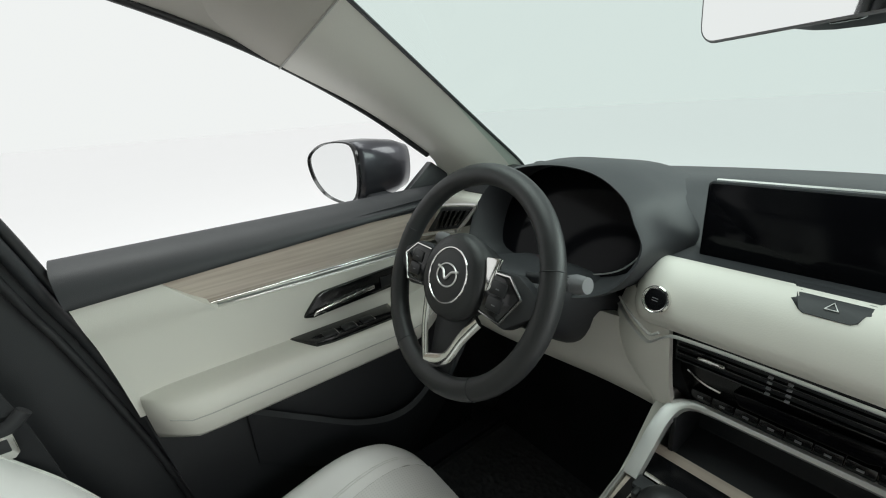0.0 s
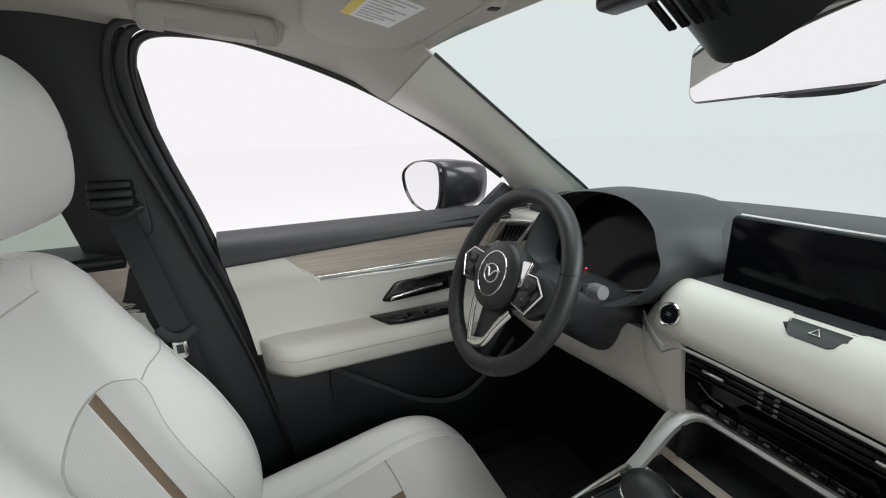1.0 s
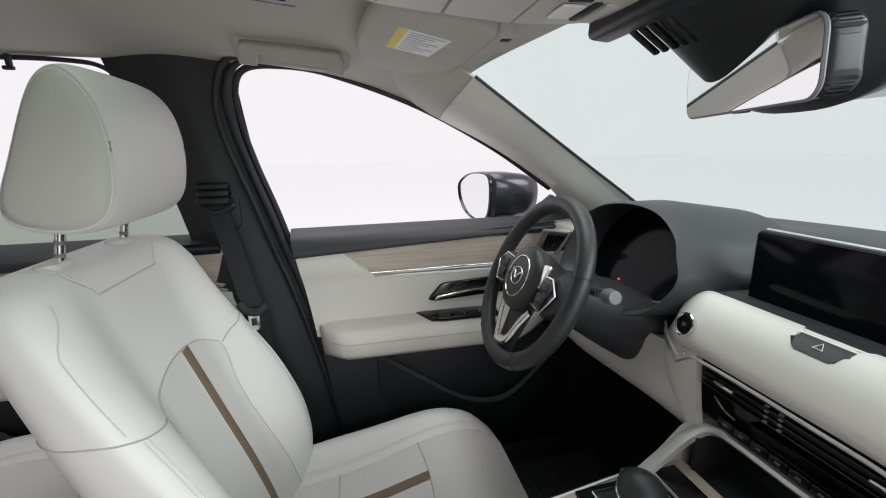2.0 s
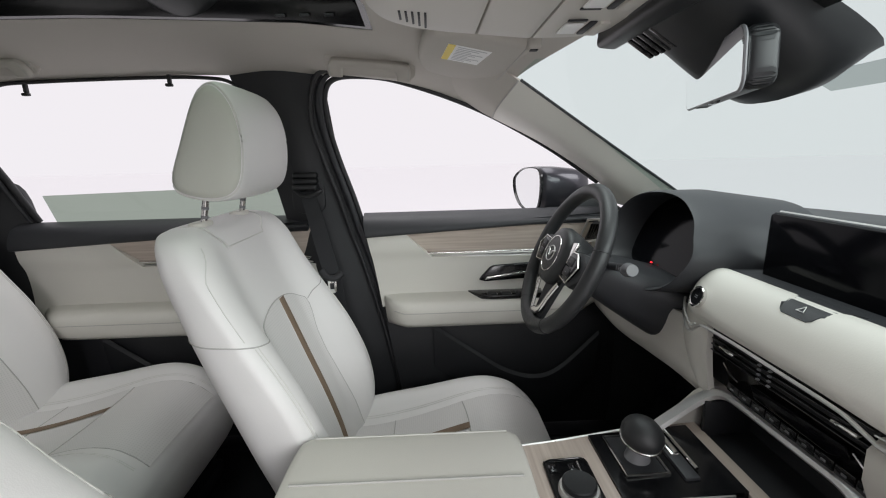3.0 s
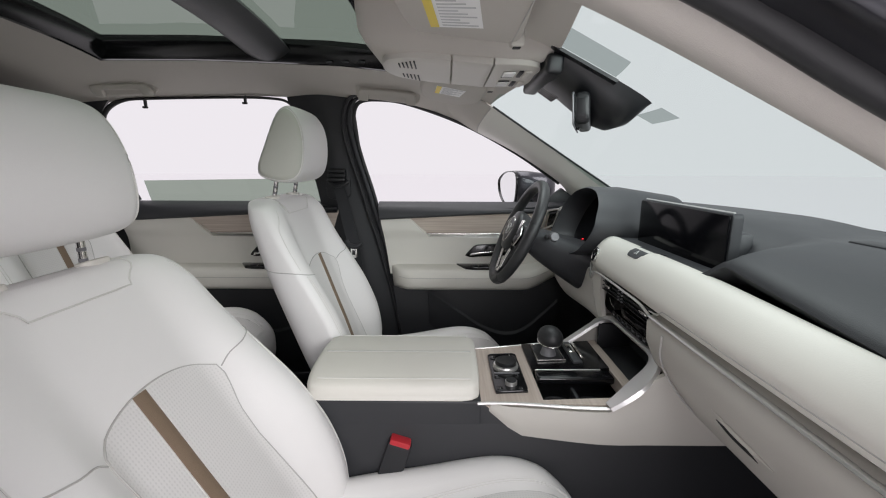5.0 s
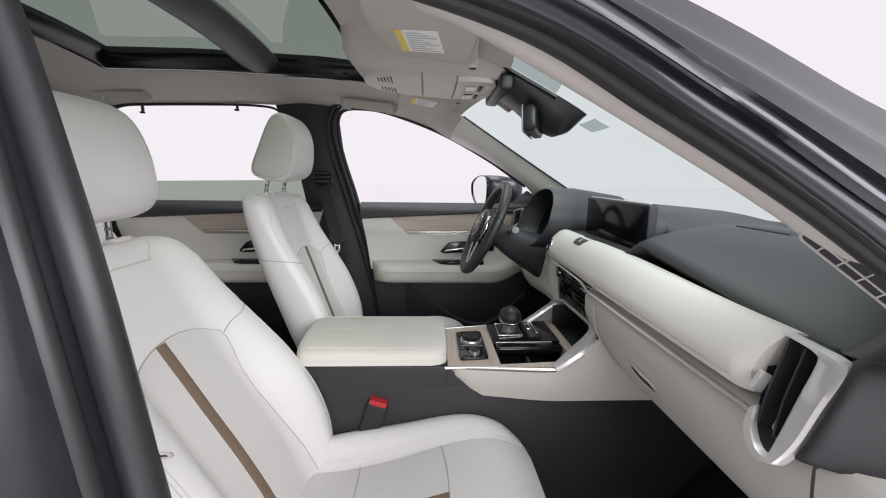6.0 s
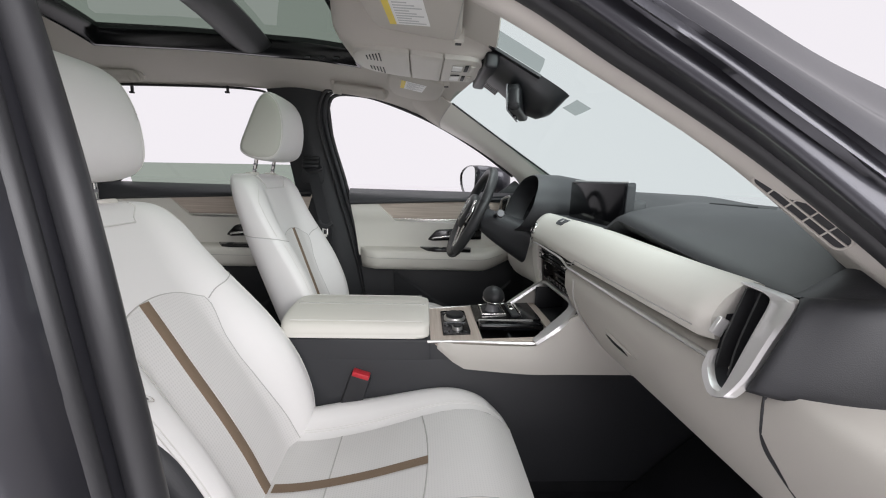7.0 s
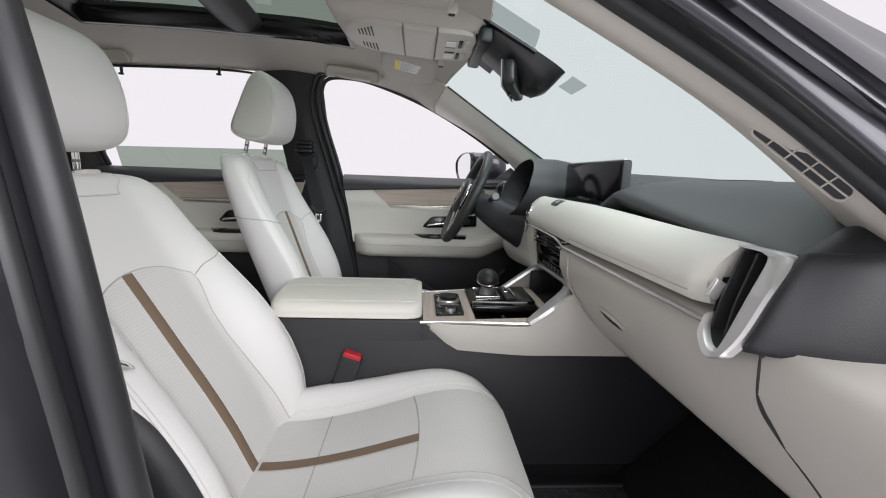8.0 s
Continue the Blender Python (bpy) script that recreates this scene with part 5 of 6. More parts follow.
part("spoke_trim", tube(smooth_line([(-0.058, -0.040, 0.012), (-0.050, -0.095, 0.006), (-0.030, -0.150, 0.002)], 6), 0.0085, 8, squash=0.4), CHROME, low, "chrome spoke trim")
part("spoke_trim", tube(smooth_line([(0.072, -0.048, 0.012), (0.045, -0.085, 0.008), (0.018, -0.130, 0.004), (-0.030, -0.152, 0.002)], 6), 0.0105, 8, squash=0.4), CHROME, low, "chrome spoke trim")
column = thing("steering_column", "black steering column shroud with stalks", "steering column", (-0.37, 0.15, 1.10))
rings = []
for t in np.linspace(0, 1, 9):
    y, z, w, h = 0.060 + 0.20 * t, 1.122 - 0.055 * t, 0.058 + 0.042 * t ** 0.7, 0.044 + 0.016 * t
    rings.append([((w + 0.03 * t * t) * math.copysign(abs(math.cos(a)) ** 0.7, math.cos(a)), y - 0.15 + (0.05 * t if math.sin(a) < 0 else 0.0), z - 1.10 - 0.02 * t + (h + (0.085 * t ** 0.8 if math.sin(a) < 0 else 0.0)) * math.copysign(abs(math.sin(a)) ** 0.7, math.sin(a))) for a in np.linspace(0, 2 * math.pi, 33)[:-1]])
part("shroud", loft(rings), DARK, column, "charcoal column shroud", smooth=60)
for sx in (-1, 1):
    st = part("stalk", tube([(sx * 0.06, -0.04, 0.035), (sx * 0.11, -0.042, 0.045), (sx * 0.155, -0.044, 0.055)], 0.0085, 10), DARK, column, "dark control stalk")
    part("stalk_tip", tube([(sx * 0.135, -0.040, 0.047), (sx * 0.150, -0.041, 0.050), (sx * 0.168, -0.042, 0.054)], 0.0145, 14, taper=lambda q: 0.8 + 0.2 * math.sin(math.pi * q)), GREYPLAST, st, "grey stalk tip")
    for k in range(3):
        part("stalk_mark", rbox((sx * (0.132 + 0.008 * k) - 0.001, -0.0575, 0.046), (sx * (0.132 + 0.008 * k) + 0.001, -0.0565, 0.056), 0), GREYPLAST, st)

# ---- centre console ----
con = thing("centre_console", "centre console with maple top, silver edges and black sides", "console", (0.02, -0.1, 0.4))
def kpart(name, bm, mat, label="", parent=None, **kw):
    bmesh.ops.translate(bm, verts=bm.verts, vec=(-0.02, 0.1, -0.4))
    return part(name, bm, mat, parent or con, label, **kw)
kpart("core", prism([(-0.135, 0.42), (-0.135, 0.80), (0.150, 0.80), (0.165, 0.42)], "y", -0.52, 0.66, 0.01), DARK, "charcoal console sides")
kpart("arm_box", rbox((-0.112, -0.512, 0.60), (0.1495, -0.125, 0.848), 0.006, 3), DARK, "charcoal box below the armrest")
kpart("side_panel", prism([(-0.130, 0.70), (-0.130, 0.838), (-0.118, 0.838), (-0.055, 0.785), (-0.02, 0.70)], "x", 0.10, 0.1488, 0.003), DARK)
# top plate: maple with openings left for the panels
def plate(y0, y1, x0a, x1a, x0b, x1b, z0=0.828, zf=lambda y: 0.846 + 0.05 * (y + 0.13)):
    return loft([[(x0a, y0, z0), (x1a, y0, z0), (x1a, y0, zf(y0)), (x0a, y0, zf(y0))], [(x0b, y1, z0), (x1b, y1, z0), (x1b, y1, zf(y1)), (x0b, y1, zf(y1))]])
L = lambda y: -0.118 - 0.024 * ease(-0.13, 0.17, y)
R = lambda y: 0.146 + 0.040 * ease(-0.13, 0.17, y)
top = lambda y: 0.846 + 0.05 * (y + 0.13)
kpart("wood_top", plate(-0.135, -0.092, L(-0.135), R(-0.135), L(-0.092), R(-0.092)), WOODX, "pale maple console top", smooth=0)
kpart("wood_top", plate(-0.092, -0.018, L(-0.092), -0.072, L(-0.018), -0.072), WOODX, smooth=0)
kpart("wood_top", plate(-0.092, -0.018, 0.118, R(-0.092), 0.118, R(-0.018)), WOODX, smooth=0)
kpart("wood_top", plate(-0.018, 0.008, L(-0.018), R(-0.018), L(0.008), R(0.008)), WOODX, smooth=0)
kpart("wood_top", plate(0.008, 0.198, L(0.008), -0.126, L(0.198), -0.130), WOODX, smooth=0)
kpart("wood_top", plate(0.008, 0.198, 0.150, R(0.008), 0.152, R(0.198)), WOODX, smooth=0)
kpart("wood_top", plate(0.198, 0.222, L(0.198), R(0.198), L(0.222), R(0.222)), WOODX, smooth=0)
kpart("edge_strip", tube([(L(y) - 0.003, y, top(y) - 0.002) for y in np.linspace(-0.135, 0.17, 16)], 0.0036, 8), SATIN, "satin silver edge")
kpart("edge_strip", tube([(R(y) + 0.003, y, top(y) - 0.003) for y in np.linspace(-0.135, 0.17, 16)], 0.0040, 8), SATIN, "satin silver edge")
for sx in (-1, 1):
    ex = (lambda y: L(y)) if sx < 0 else (lambda y: R(y))
    rows = []
    for y in np.linspace(-0.12, 0.42, 20):
        x = ex(y) - sx * 0.002
        low_z = 0.848 - 0.068 * ease(-0.13, -0.03, y) - 0.004
        t = top(min(y, 0.17)) - 0.010 + 0.090 * ease(0.13, 0.255, y)
        rows.append([(x, y, t), (x + sx * 0.004, y, t * 0.66 + low_z * 0.34), (x + sx * 0.002, y, t * 0.33 + low_z * 0.67), (x - sx * 0.003, y, low_z)])
    kpart("side_pad", sheet(rows, 0.012, flip=sx < 0), HARD, "cream console side pad", smooth=60)
    kpart("seam", tube([(r[1][0] + sx * 0.001, r[1][1], r[1][2] - 0.004) for r in rows[2:]], 0.0012, 5), GROOVE)
# silver arms rising to the dashboard, joined by the lip under the controls
ARM = smooth_line([(-0.133, -0.008, 0.008), (-0.133, 0.040, 0.0085), (-0.132, 0.085, 0.0085), (-0.125, 0.115, 0.0075), (-0.108, 0.130, 0.0040), (-0.08, 0.134, 0.0024), (0.0, 0.135, 0.0020), (0.06, 0.136, 0.0020), (0.108, 0.136, 0.0030), (0.140, 0.128, 0.008), (0.164, 0.106, 0.0165), (0.179, 0.068, 0.0215), (0.186, 0.028, 0.0170), (0.189, -0.006, 0.0105)], 5)
along = [(b - a)[:2] / np.linalg.norm((b - a)[:2]) for a, b in zip([ARM[0]] + ARM[:-1], ARM[1:] + [ARM[-1]])]
rows = []
for (x, s_, w), d in zip(ARM, along):
    row = []
    for o, h in ((-1, -0.005), (-0.94, -0.0003), (0, 0.0003), (0.94, -0.0003), (1, -0.005)):
        px, ps = x - d[1] * w * o, s_ + d[0] * w * o
        row.append((px, 0.140 + 0.805 * ps - 0.594 * h, 0.866 + 0.594 * ps + 0.805 * h))
    rows.append(row)
kpart("silver_arm", sheet(rows, 0.004, flip=True), ARMSILVER, "satin silver arms and lip joining console and dashboard", smooth=50)
kpart("cubby", prism([(0.222, 0.835), (0.222, 0.852), (0.31, 0.86), (0.312, 0.945), (0.33, 0.945), (0.33, 0.835)], "x", -0.120, 0.146, 0.003), TRIM, "black open storage tray")
kpart("cubby_wall", rbox((-0.122, 0.22, 0.85), (-0.114, 0.32, 0.925), 0.002), TRIM)
kpart("cubby_wall", rbox((0.140, 0.22, 0.85), (0.148, 0.32, 0.922), 0.002), TRIM)
# rotary control panel
rp = kpart("control_panel", loft([[(-0.071, -0.091, 0.835), (0.117, -0.091, 0.835), (0.117, -0.019, 0.838), (-0.071, -0.019, 0.838)], [(-0.071, -0.091, 0.8515), (0.117, -0.091, 0.8515), (0.117, -0.019, 0.855), (-0.071, -0.019, 0.855)]]), GLOSS, "gloss black control panel", smooth=0)
kpart("rotary_dial", lathe([(0.0255, 0.862), (0.0268, 0.8645), (0.0268, 0.8705), (0.0245, 0.8725), (0.010, 0.8715)], pose(0.0, -0.053, 0), 36), SMOOTHBLK, "black dial cap", parent=rp)
kpart("dial_ring", lathe([(0.0318 if k % 2 else 0.0306, z) for k, z in ((1, 0.850), (1, 0.8545), (0, 0.8552), (1, 0.8559), (0, 0.8566), (1, 0.8573), (0, 0.858), (1, 0.8587))] + [(0.0300, 0.8625), (0.0262, 0.8630)], pose(0.0, -0.053, 0), 36), SATIN, "silver knurled dial ring", parent=rp)
kpart("volume_knob", lathe([(0.012, 0.862), (0.0122, 0.8645), (0.0108, 0.866)], pose(0.083, -0.052, 0), 28), SMOOTHBLK, "small volume knob", parent=rp)
kpart("knob_ring", lathe([(0.0150, 0.850), (0.0143, 0.8550), (0.0136, 0.8618), (0.0122, 0.8622)], pose(0.083, -0.052, 0), 28), SATIN, "", parent=rp)
for x, y in ((-0.052, -0.08), (-0.052, -0.045), (0.046, -0.08), (0.046, -0.03), (0.105, -0.03), (0.105, -0.08)):
    kpart("button", rbox((x - 0.009, y - 0.007, 0.8505), (x + 0.009, y + 0.007, 0.8545), 0.0015), GLOSS, "", parent=rp)
    kpart("button_mark", rbox((x - 0.003, y - 0.0008, 0.8544), (x + 0.003, y + 0.0008, 0.8549), 0), GREYPLAST, "", parent=rp)
kpart("panel_rim", tube([(x, y, 0.8525 + 0.05 * (y + 0.091)) for x, y in rounded(-0.0715, 0.1175, -0.0915, -0.0185, 0.012)], 0.0013, 6, closed=True), GLOSS, "gloss black rim", parent=rp)
kpart("panel_bar", rbox((0.034, -0.086, 0.8525), (0.0365, -0.024, 0.8565), 0.001), GREYPLAST, "", parent=rp)
kpart("indicator", rbox((-0.064, -0.036, 0.8535), (-0.030, -0.033, 0.8562), 0.0008), CHROME, "", parent=rp)
# gear selector panel and cup holders
gp = kpart("selector_panel", loft([[(-0.127, 0.009, 0.836), (0.03, 0.009, 0.836), (0.03, 0.197, 0.836), (-0.131, 0.197, 0.836)], [(-0.127, 0.009, 0.857), (0.03, 0.009, 0.857), (0.03, 0.197, 0.867), (-0.131, 0.197, 0.867)]]), GLOSS, "gloss black selector panel", smooth=0)
kpart("gate", prism([(-0.112, 0.035), (-0.02, 0.035), (-0.02, 0.10), (-0.112, 0.10)], "z", 0.856, 0.8625, 0.002), DARK, "", parent=gp)
kpart("gate_trim", tube([(-0.114, 0.033, 0.862), (-0.018, 0.033, 0.862), (-0.018, 0.102, 0.864), (-0.114, 0.102, 0.864)], 0.0025, 6, closed=True), CHROME, "chrome gate trim", parent=gp)
sel = thing("gear_selector", "black leather gear selector with chrome band", "gear lever", (-0.058, 0.068, 0.862))
part("stem", lathe([(0.022, -0.002), (0.018, 0.010), (0.016, 0.018), (0.017, 0.034)], Matrix(), 24), GREYPLAST, sel, "dark grey collar")
kn = bmesh.new()
bmesh.ops.create_uvsphere(kn, u_segments=28, v_segments=18, radius=1)
bmesh.ops.transform(kn, matrix=pose(0.006, 0.002, 0.050, 6, 10, 20) @ Matrix.Diagonal((0.036, 0.032, 0.029, 1)), verts=kn.verts)
part("knob", kn, RIMSKIN, sel, "black leather selector knob", smooth=80)
kb = tube([(0.0352 * math.cos(a), 0.0316 * math.sin(a), -0.010) for a in np.linspace(0, 2 * math.pi, 40)[:-1]], 0.0022, 8, closed=True)
bmesh.ops.transform(kb, matrix=pose(0.006, 0.002, 0.050, 6, 10, 20) @ Matrix.Diagonal((0.97, 0.97, 1, 1)), verts=kb.verts)
part("knob_band", kb, CHROME, sel, "chrome band", smooth=80)
part("release_button", rbox((-0.038, -0.006, 0.044), (-0.030, 0.010, 0.056), 0.003), RIMSKIN, sel)
kpart("switch_row", prism([(-0.122, 0.118), (0.0, 0.118), (0.0, 0.142), (-0.122, 0.142)], "z", 0.860, 0.8685, 0.002), DARK, "dark switch row", parent=gp)
kpart("switch_trim", tube([(-0.118, 0.148, 0.868), (-0.02, 0.148, 0.868)], 0.003, 6), CHROME, "", parent=gp)
kpart("mode_switch", rbox((-0.10, 0.122, 0.866), (-0.05, 0.138, 0.873), 0.003), CHROME, "chrome mode switch", parent=gp)
cupt = kpart("cup_tray", loft([[(0.03, 0.009, 0.80), (0.151, 0.009, 0.80), (0.152, 0.197, 0.80), (0.03, 0.197, 0.80)], [(0.03, 0.009, 0.806), (0.151, 0.009, 0.806), (0.152, 0.197, 0.806), (0.03, 0.197, 0.806)]]), TRIM, "black cup holder well", smooth=0)
kpart("tray_lid", rbox((0.031, 0.012, 0.845), (0.074, 0.195, 0.8640), 0.006, 3), GLOSS, "gloss black sliding lid", parent=cupt)
kpart("lid_trim", tube([(0.034, 0.014, 0.8630), (0.034, 0.173, 0.8645)], 0.0016, 6), SATIN, "", parent=cupt)
for y in (0.052, 0.132):
    kpart("cup_ring", tube([(0.108 + 0.036 * math.cos(a), y + 0.036 * math.sin(a), 0.812) for a in np.linspace(0, 2 * math.pi, 30)[:-1]], 0.004, 6, closed=True), DARK, "", parent=cupt)
kpart("cup_divider", rbox((0.075, 0.088, 0.805), (0.14, 0.098, 0.842), 0.004), DARK, "", parent=cupt)
# armrest lid
def arm_ring(y, k):
    prof = smooth_line([(-0.122, 0.850), (-0.124, 0.868), (-0.112, 0.887), (-0.055, 0.897), (0.012, 0.899), (0.085, 0.897), (0.138, 0.886), (0.150, 0.868), (0.148, 0.850), (0.012, 0.846)], 4, True)
    return [(0.012 + (x - 0.012) * k, y, 0.870 + (z - 0.870) * (0.35 + 0.65 * k)) for x, z in prof]
arm = thing("console_armrest", "split cream leather armrest lid on the console", "armrest", (0.012, -0.32, 0.85))
ab = loft([arm_ring(y, k) for y, k in ((-0.515, 0.80), (-0.512, 0.90), (-0.50, 0.97), (-0.48, 1), (-0.32, 1), (-0.17, 1), (-0.148, 0.97), (-0.134, 0.90), (-0.130, 0.80))])
bmesh.ops.translate(ab, verts=ab.verts, vec=(-0.012, 0.32, -0.85))
part("lid", ab, CREAM, arm, "padded cream leather lid", smooth=70)
part("split_line", tube([(0.0, y, 0.0495) for y in np.linspace(-0.18, 0.175, 6)] + [(0.0, 0.189, 0.030)], 0.0022, 6), GROOVE, arm)
for sx in (-1, 1):
    part("seam", tube([(sx * 0.117, y, 0.0405) for y in np.linspace(-0.17, 0.17, 8)], 0.0013, 5), SEAM, arm)
bk = thing("belt_buckle", "black seat belt buckle with red release button", "seat belt buckle", (0.158, -0.333, 0.668))
bmx = pose(0, 0, 0, -18, 0, 0)
part("body", rbox((-0.016, -0.026, -0.08), (0.016, 0.027, 0.094), 0.006, m=bmx), TRIM, bk, "black buckle body")
part("release_button", rbox((-0.012, -0.023, 0.086), (0.0165, 0.023, 0.101), 0.004, m=bmx), RED, bk, "red release button")
part("anchor", rbox((-0.010, -0.016, -0.16), (0.010, 0.016, -0.07), 0.004, m=bmx), TRIM, bk)

# ---- seat belt on the driver's pillar ----
belt = thing("seat_belt", "black seat belt hanging from the pillar anchor", "seat belt", (-0.71, -0.64, 1.33))
def bpart(name, bm, mat, label="", **kw):
    bmesh.ops.translate(bm, verts=bm.verts, vec=(0.71, 0.64, -1.33))
    return part(name, bm, mat, belt, label, **kw)
bpart("anchor_cover", prism(rounded(-0.692, -0.592, 1.215, 1.385, 0.03), "x", -0.742, -0.722, 0.006), TRIM, "black adjuster panel on the pillar")
for k in range(3):
    bpart("adjuster_rib", rbox((-0.734 + 0.004 * k, -0.678, 1.322 - 0.017 * k), (-0.698 + 0.006 * k, -0.606, 1.339 - 0.017 * k), 0.006, 3), SMOOTHBLK, "ribbed black height adjuster")
bpart("guide", tube(smooth_line([(-0.715, -0.680, 1.290), (-0.700, -0.645, 1.268), (-0.705, -0.600, 1.285), (-0.715, -0.640, 1.298)], 5), 0.007, 8), RUBBER, "black belt guide")
bpart("webbing", sheet([[(x, y - w, z) for w in (-0.023, 0, 0.023)] for x, y, z in smooth_line([(-0.708, -0.640, 1.282), (-0.672, -0.612, 1.20), (-0.630, -0.582, 1.11), (-0.604, -0.562, 1.055)], 6)], 0.0025), WEB, "black woven belt webbing")
bpart("tongue", tube(smooth_line([(-0.600, -0.590, 1.066), (-0.592, -0.575, 1.050), (-0.590, -0.550, 1.046), (-0.594, -0.530, 1.060)], 5), 0.0095, 10), TRIM, "black tongue holder")
bpart("tongue_plate", prism([(-0.572, 1.048), (-0.548, 1.048), (-0.548, 1.008), (-0.554, 1.002), (-0.566, 1.002), (-0.572, 1.008)], "x", -0.591, -0.588, 0.001), CHROME, "chrome belt tongue")
bpart("tongue_slot", rbox((-0.5925, -0.566, 1.014), (-0.5865, -0.554, 1.032), 0.001), TRIM)
bpart("webbing_low", sheet([[(x, y - w, z) for w in (-0.023, 0, 0.023)] for x, y, z in smooth_line([(-0.604, -0.560, 1.05), (-0.640, -0.555, 0.90), (-0.690, -0.550, 0.72), (-0.72, -0.545, 0.50)], 6)], 0.0025), WEB)

# ---- wing mirror ----
wm = thing("wing_mirror", "dark grey wing mirror with black rim outside the driver's window", "wing mirror", (-0.95, 0.13, 1.25))
def wing(k, y, dx=0.0):
    pts = [(-0.106, 0.022), (-0.090, 0.050), (-0.035, 0.074), (0.04, 0.079), (0.082, 0.066), (0.090, 0.010), (0.078, -0.050), (0.045, -0.078), (0.0, -0.079), (-0.055, -0.062), (-0.092, -0.025)]
    return [(p[0] * k + dx, y + p[0] * 0.28, p[1] * (0.4 + 0.6 * k)) for p in smooth_line(pts, 4, True)]
part("housing", loft([wing(1.0, -0.045), wing(1.06, -0.03), wing(1.04, 0.02), wing(0.9, 0.075, 0.005), wing(0.6, 0.115, 0.015), wing(0.25, 0.13, 0.02)]), PAINT, wm, "dark grey painted housing", smooth=70)
part("rim", loft([wing(1.0, -0.044), wing(1.02, -0.052), wing(0.95, -0.055), wing(0.92, -0.046)], cap=False), GLOSS, wm, "black mirror rim", smooth=50)
part("glass", loft([wing(0.93, -0.046), wing(0.93, -0.0475)]), MIRROR, wm, "mirror glass", smooth=30)
part("arm", rbox((0.03, -0.01, -0.095), (0.15, 0.06, -0.055), 0.012), DARK, wm, "dark mirror arm")

# ---- rear-view mirror and camera housing ----
hs = thing("camera_housing", "black sensor housing at the top of the windscreen", "sensor housing", (0, 0.1, 1.5))
rings = []
for t, w, h in ((-0.06, 0.100, 0.046), (-0.03, 0.104, 0.050), (0.0, 0.106, 0.053), (0.05, 0.106, 0.060), (0.09, 0.105, 0.072), (0.125, 0.104, 0.080), (0.155, 0.102, 0.075), (0.18, 0.098, 0.055), (0.197, 0.092, 0.028), (0.208, 0.084, 0.006)):
    zt = 1.455 + (0.265 - t) / 1.95 - 0.004
    ring2 = []
    for a in np.linspace(0, 2 * math.pi, 41)[:-1]:
        c, s_ = math.cos(a), math.sin(a)
        d = abs(s_) ** 0.7 if s_ < 0 else 0.0
        x = w * math.copysign(abs(c) ** 0.75, c) * (1 - 0.18 * d) + 0.008
        ring2.append((x, t - 0.1, zt - 0.25 * x * x - h * d - 1.5))
    rings.append(ring2)
part("shell", loft(rings), SMOOTHBLK, hs, "charcoal sensor shell", smooth=60)
for k in range(7):
    part("louvre", rbox((-0.0045, -0.024, -0.003), (0.0045, 0.024, 0.001), 0.001, m=pose(-0.075 + 0.015 * k, -0.072, 0.0195, -33, 0, 0)), GLOSS, hs)
part("front_bar", rbox((-0.128, -0.016, -0.018), (0.120, 0.018, 0.020), 0.008, 3, pose(0.0, -0.098, 0.046, -6)), SMOOTHBLK, hs, "dark bar against the headliner")
rv = thing("rear_view_mirror", "frameless black rear-view mirror below the windscreen housing", "rear-view mirror")
rv.matrix_basis = pose(0.008, 0.087, 1.466, 3.5, 0, -19.5)
part("casing", prism(rounded(-0.114, 0.114, -0.030, 0.030, 0.014), "y", -0.004, 0.026, 0.008, 3), SMOOTHBLK, rv, "black mirror casing")
part("glass", prism(rounded(-0.1145, 0.1145, -0.0305, 0.0305, 0.014), "y", -0.0075, -0.0038, 0), MIRROR, rv, "mirror glass")
part("rim", tube([(x, -0.0056, z) for x, z in rounded(-0.115, 0.115, -0.031, 0.031, 0.0145)], 0.0019, 6, closed=True, up=(0, 1, 0)), GREYPLAST, rv, "grey bevelled mirror edge")
part("joint", lathe([(0.012, 0), (0.016, 0.02), (0.016, 0.050)], pose(0, 0.025, 0.0, -80), 18), SMOOTHBLK, rv, "black ball joint")
part("dimmer_button", rbox((-0.010, -0.006, -0.034), (0.010, 0.004, -0.029), 0.002), GLOSS, rv)


# ---- roof fittings ----
oh = thing("overhead_console", "cream overhead console with lamps and switches", "roof console", (-0.02, -0.19, 1.58))
def opart(name, bm, mat, label="", **kw):
    bmesh.ops.translate(bm, verts=bm.verts, vec=(0.02, 0.19, -1.58))
    return part(name, bm, mat, oh, label, **kw)
zo = lambda y: 1.556 + 0.09 * max(0, -0.12 - y) + 0.0
OX0, OX1 = -0.142, 0.118
body = []
for y, k, d in ((-0.385, 0.70, -0.04), (-0.36, 0.86, -0.012), (-0.32, 0.97, 0.0), (-0.20, 1.0, 0.0), (-0.08, 1.0, 0.0), (-0.02, 0.97, 0.0), (0.015, 0.9, -0.006)):
    c = (OX0 + OX1) / 2
    w = (OX1 - OX0) / 2 * k
    z = zo(y) - d
    body.append([(c - w - 0.03, y, z + 0.09), (c - w - 0.012, y, z + 0.03), (c - w + 0.004, y, z + 0.004), (c - w + 0.02, y, z), (c, y, z - 0.004), (c + w - 0.02, y, z), (c + w - 0.004, y, z + 0.004), (c + w + 0.012, y, z + 0.03), (c + w + 0.03, y, z + 0.09)])
opart("body", loft(body), LINER, "beige console body", smooth=50)
OC = (OX0 + OX1) / 2


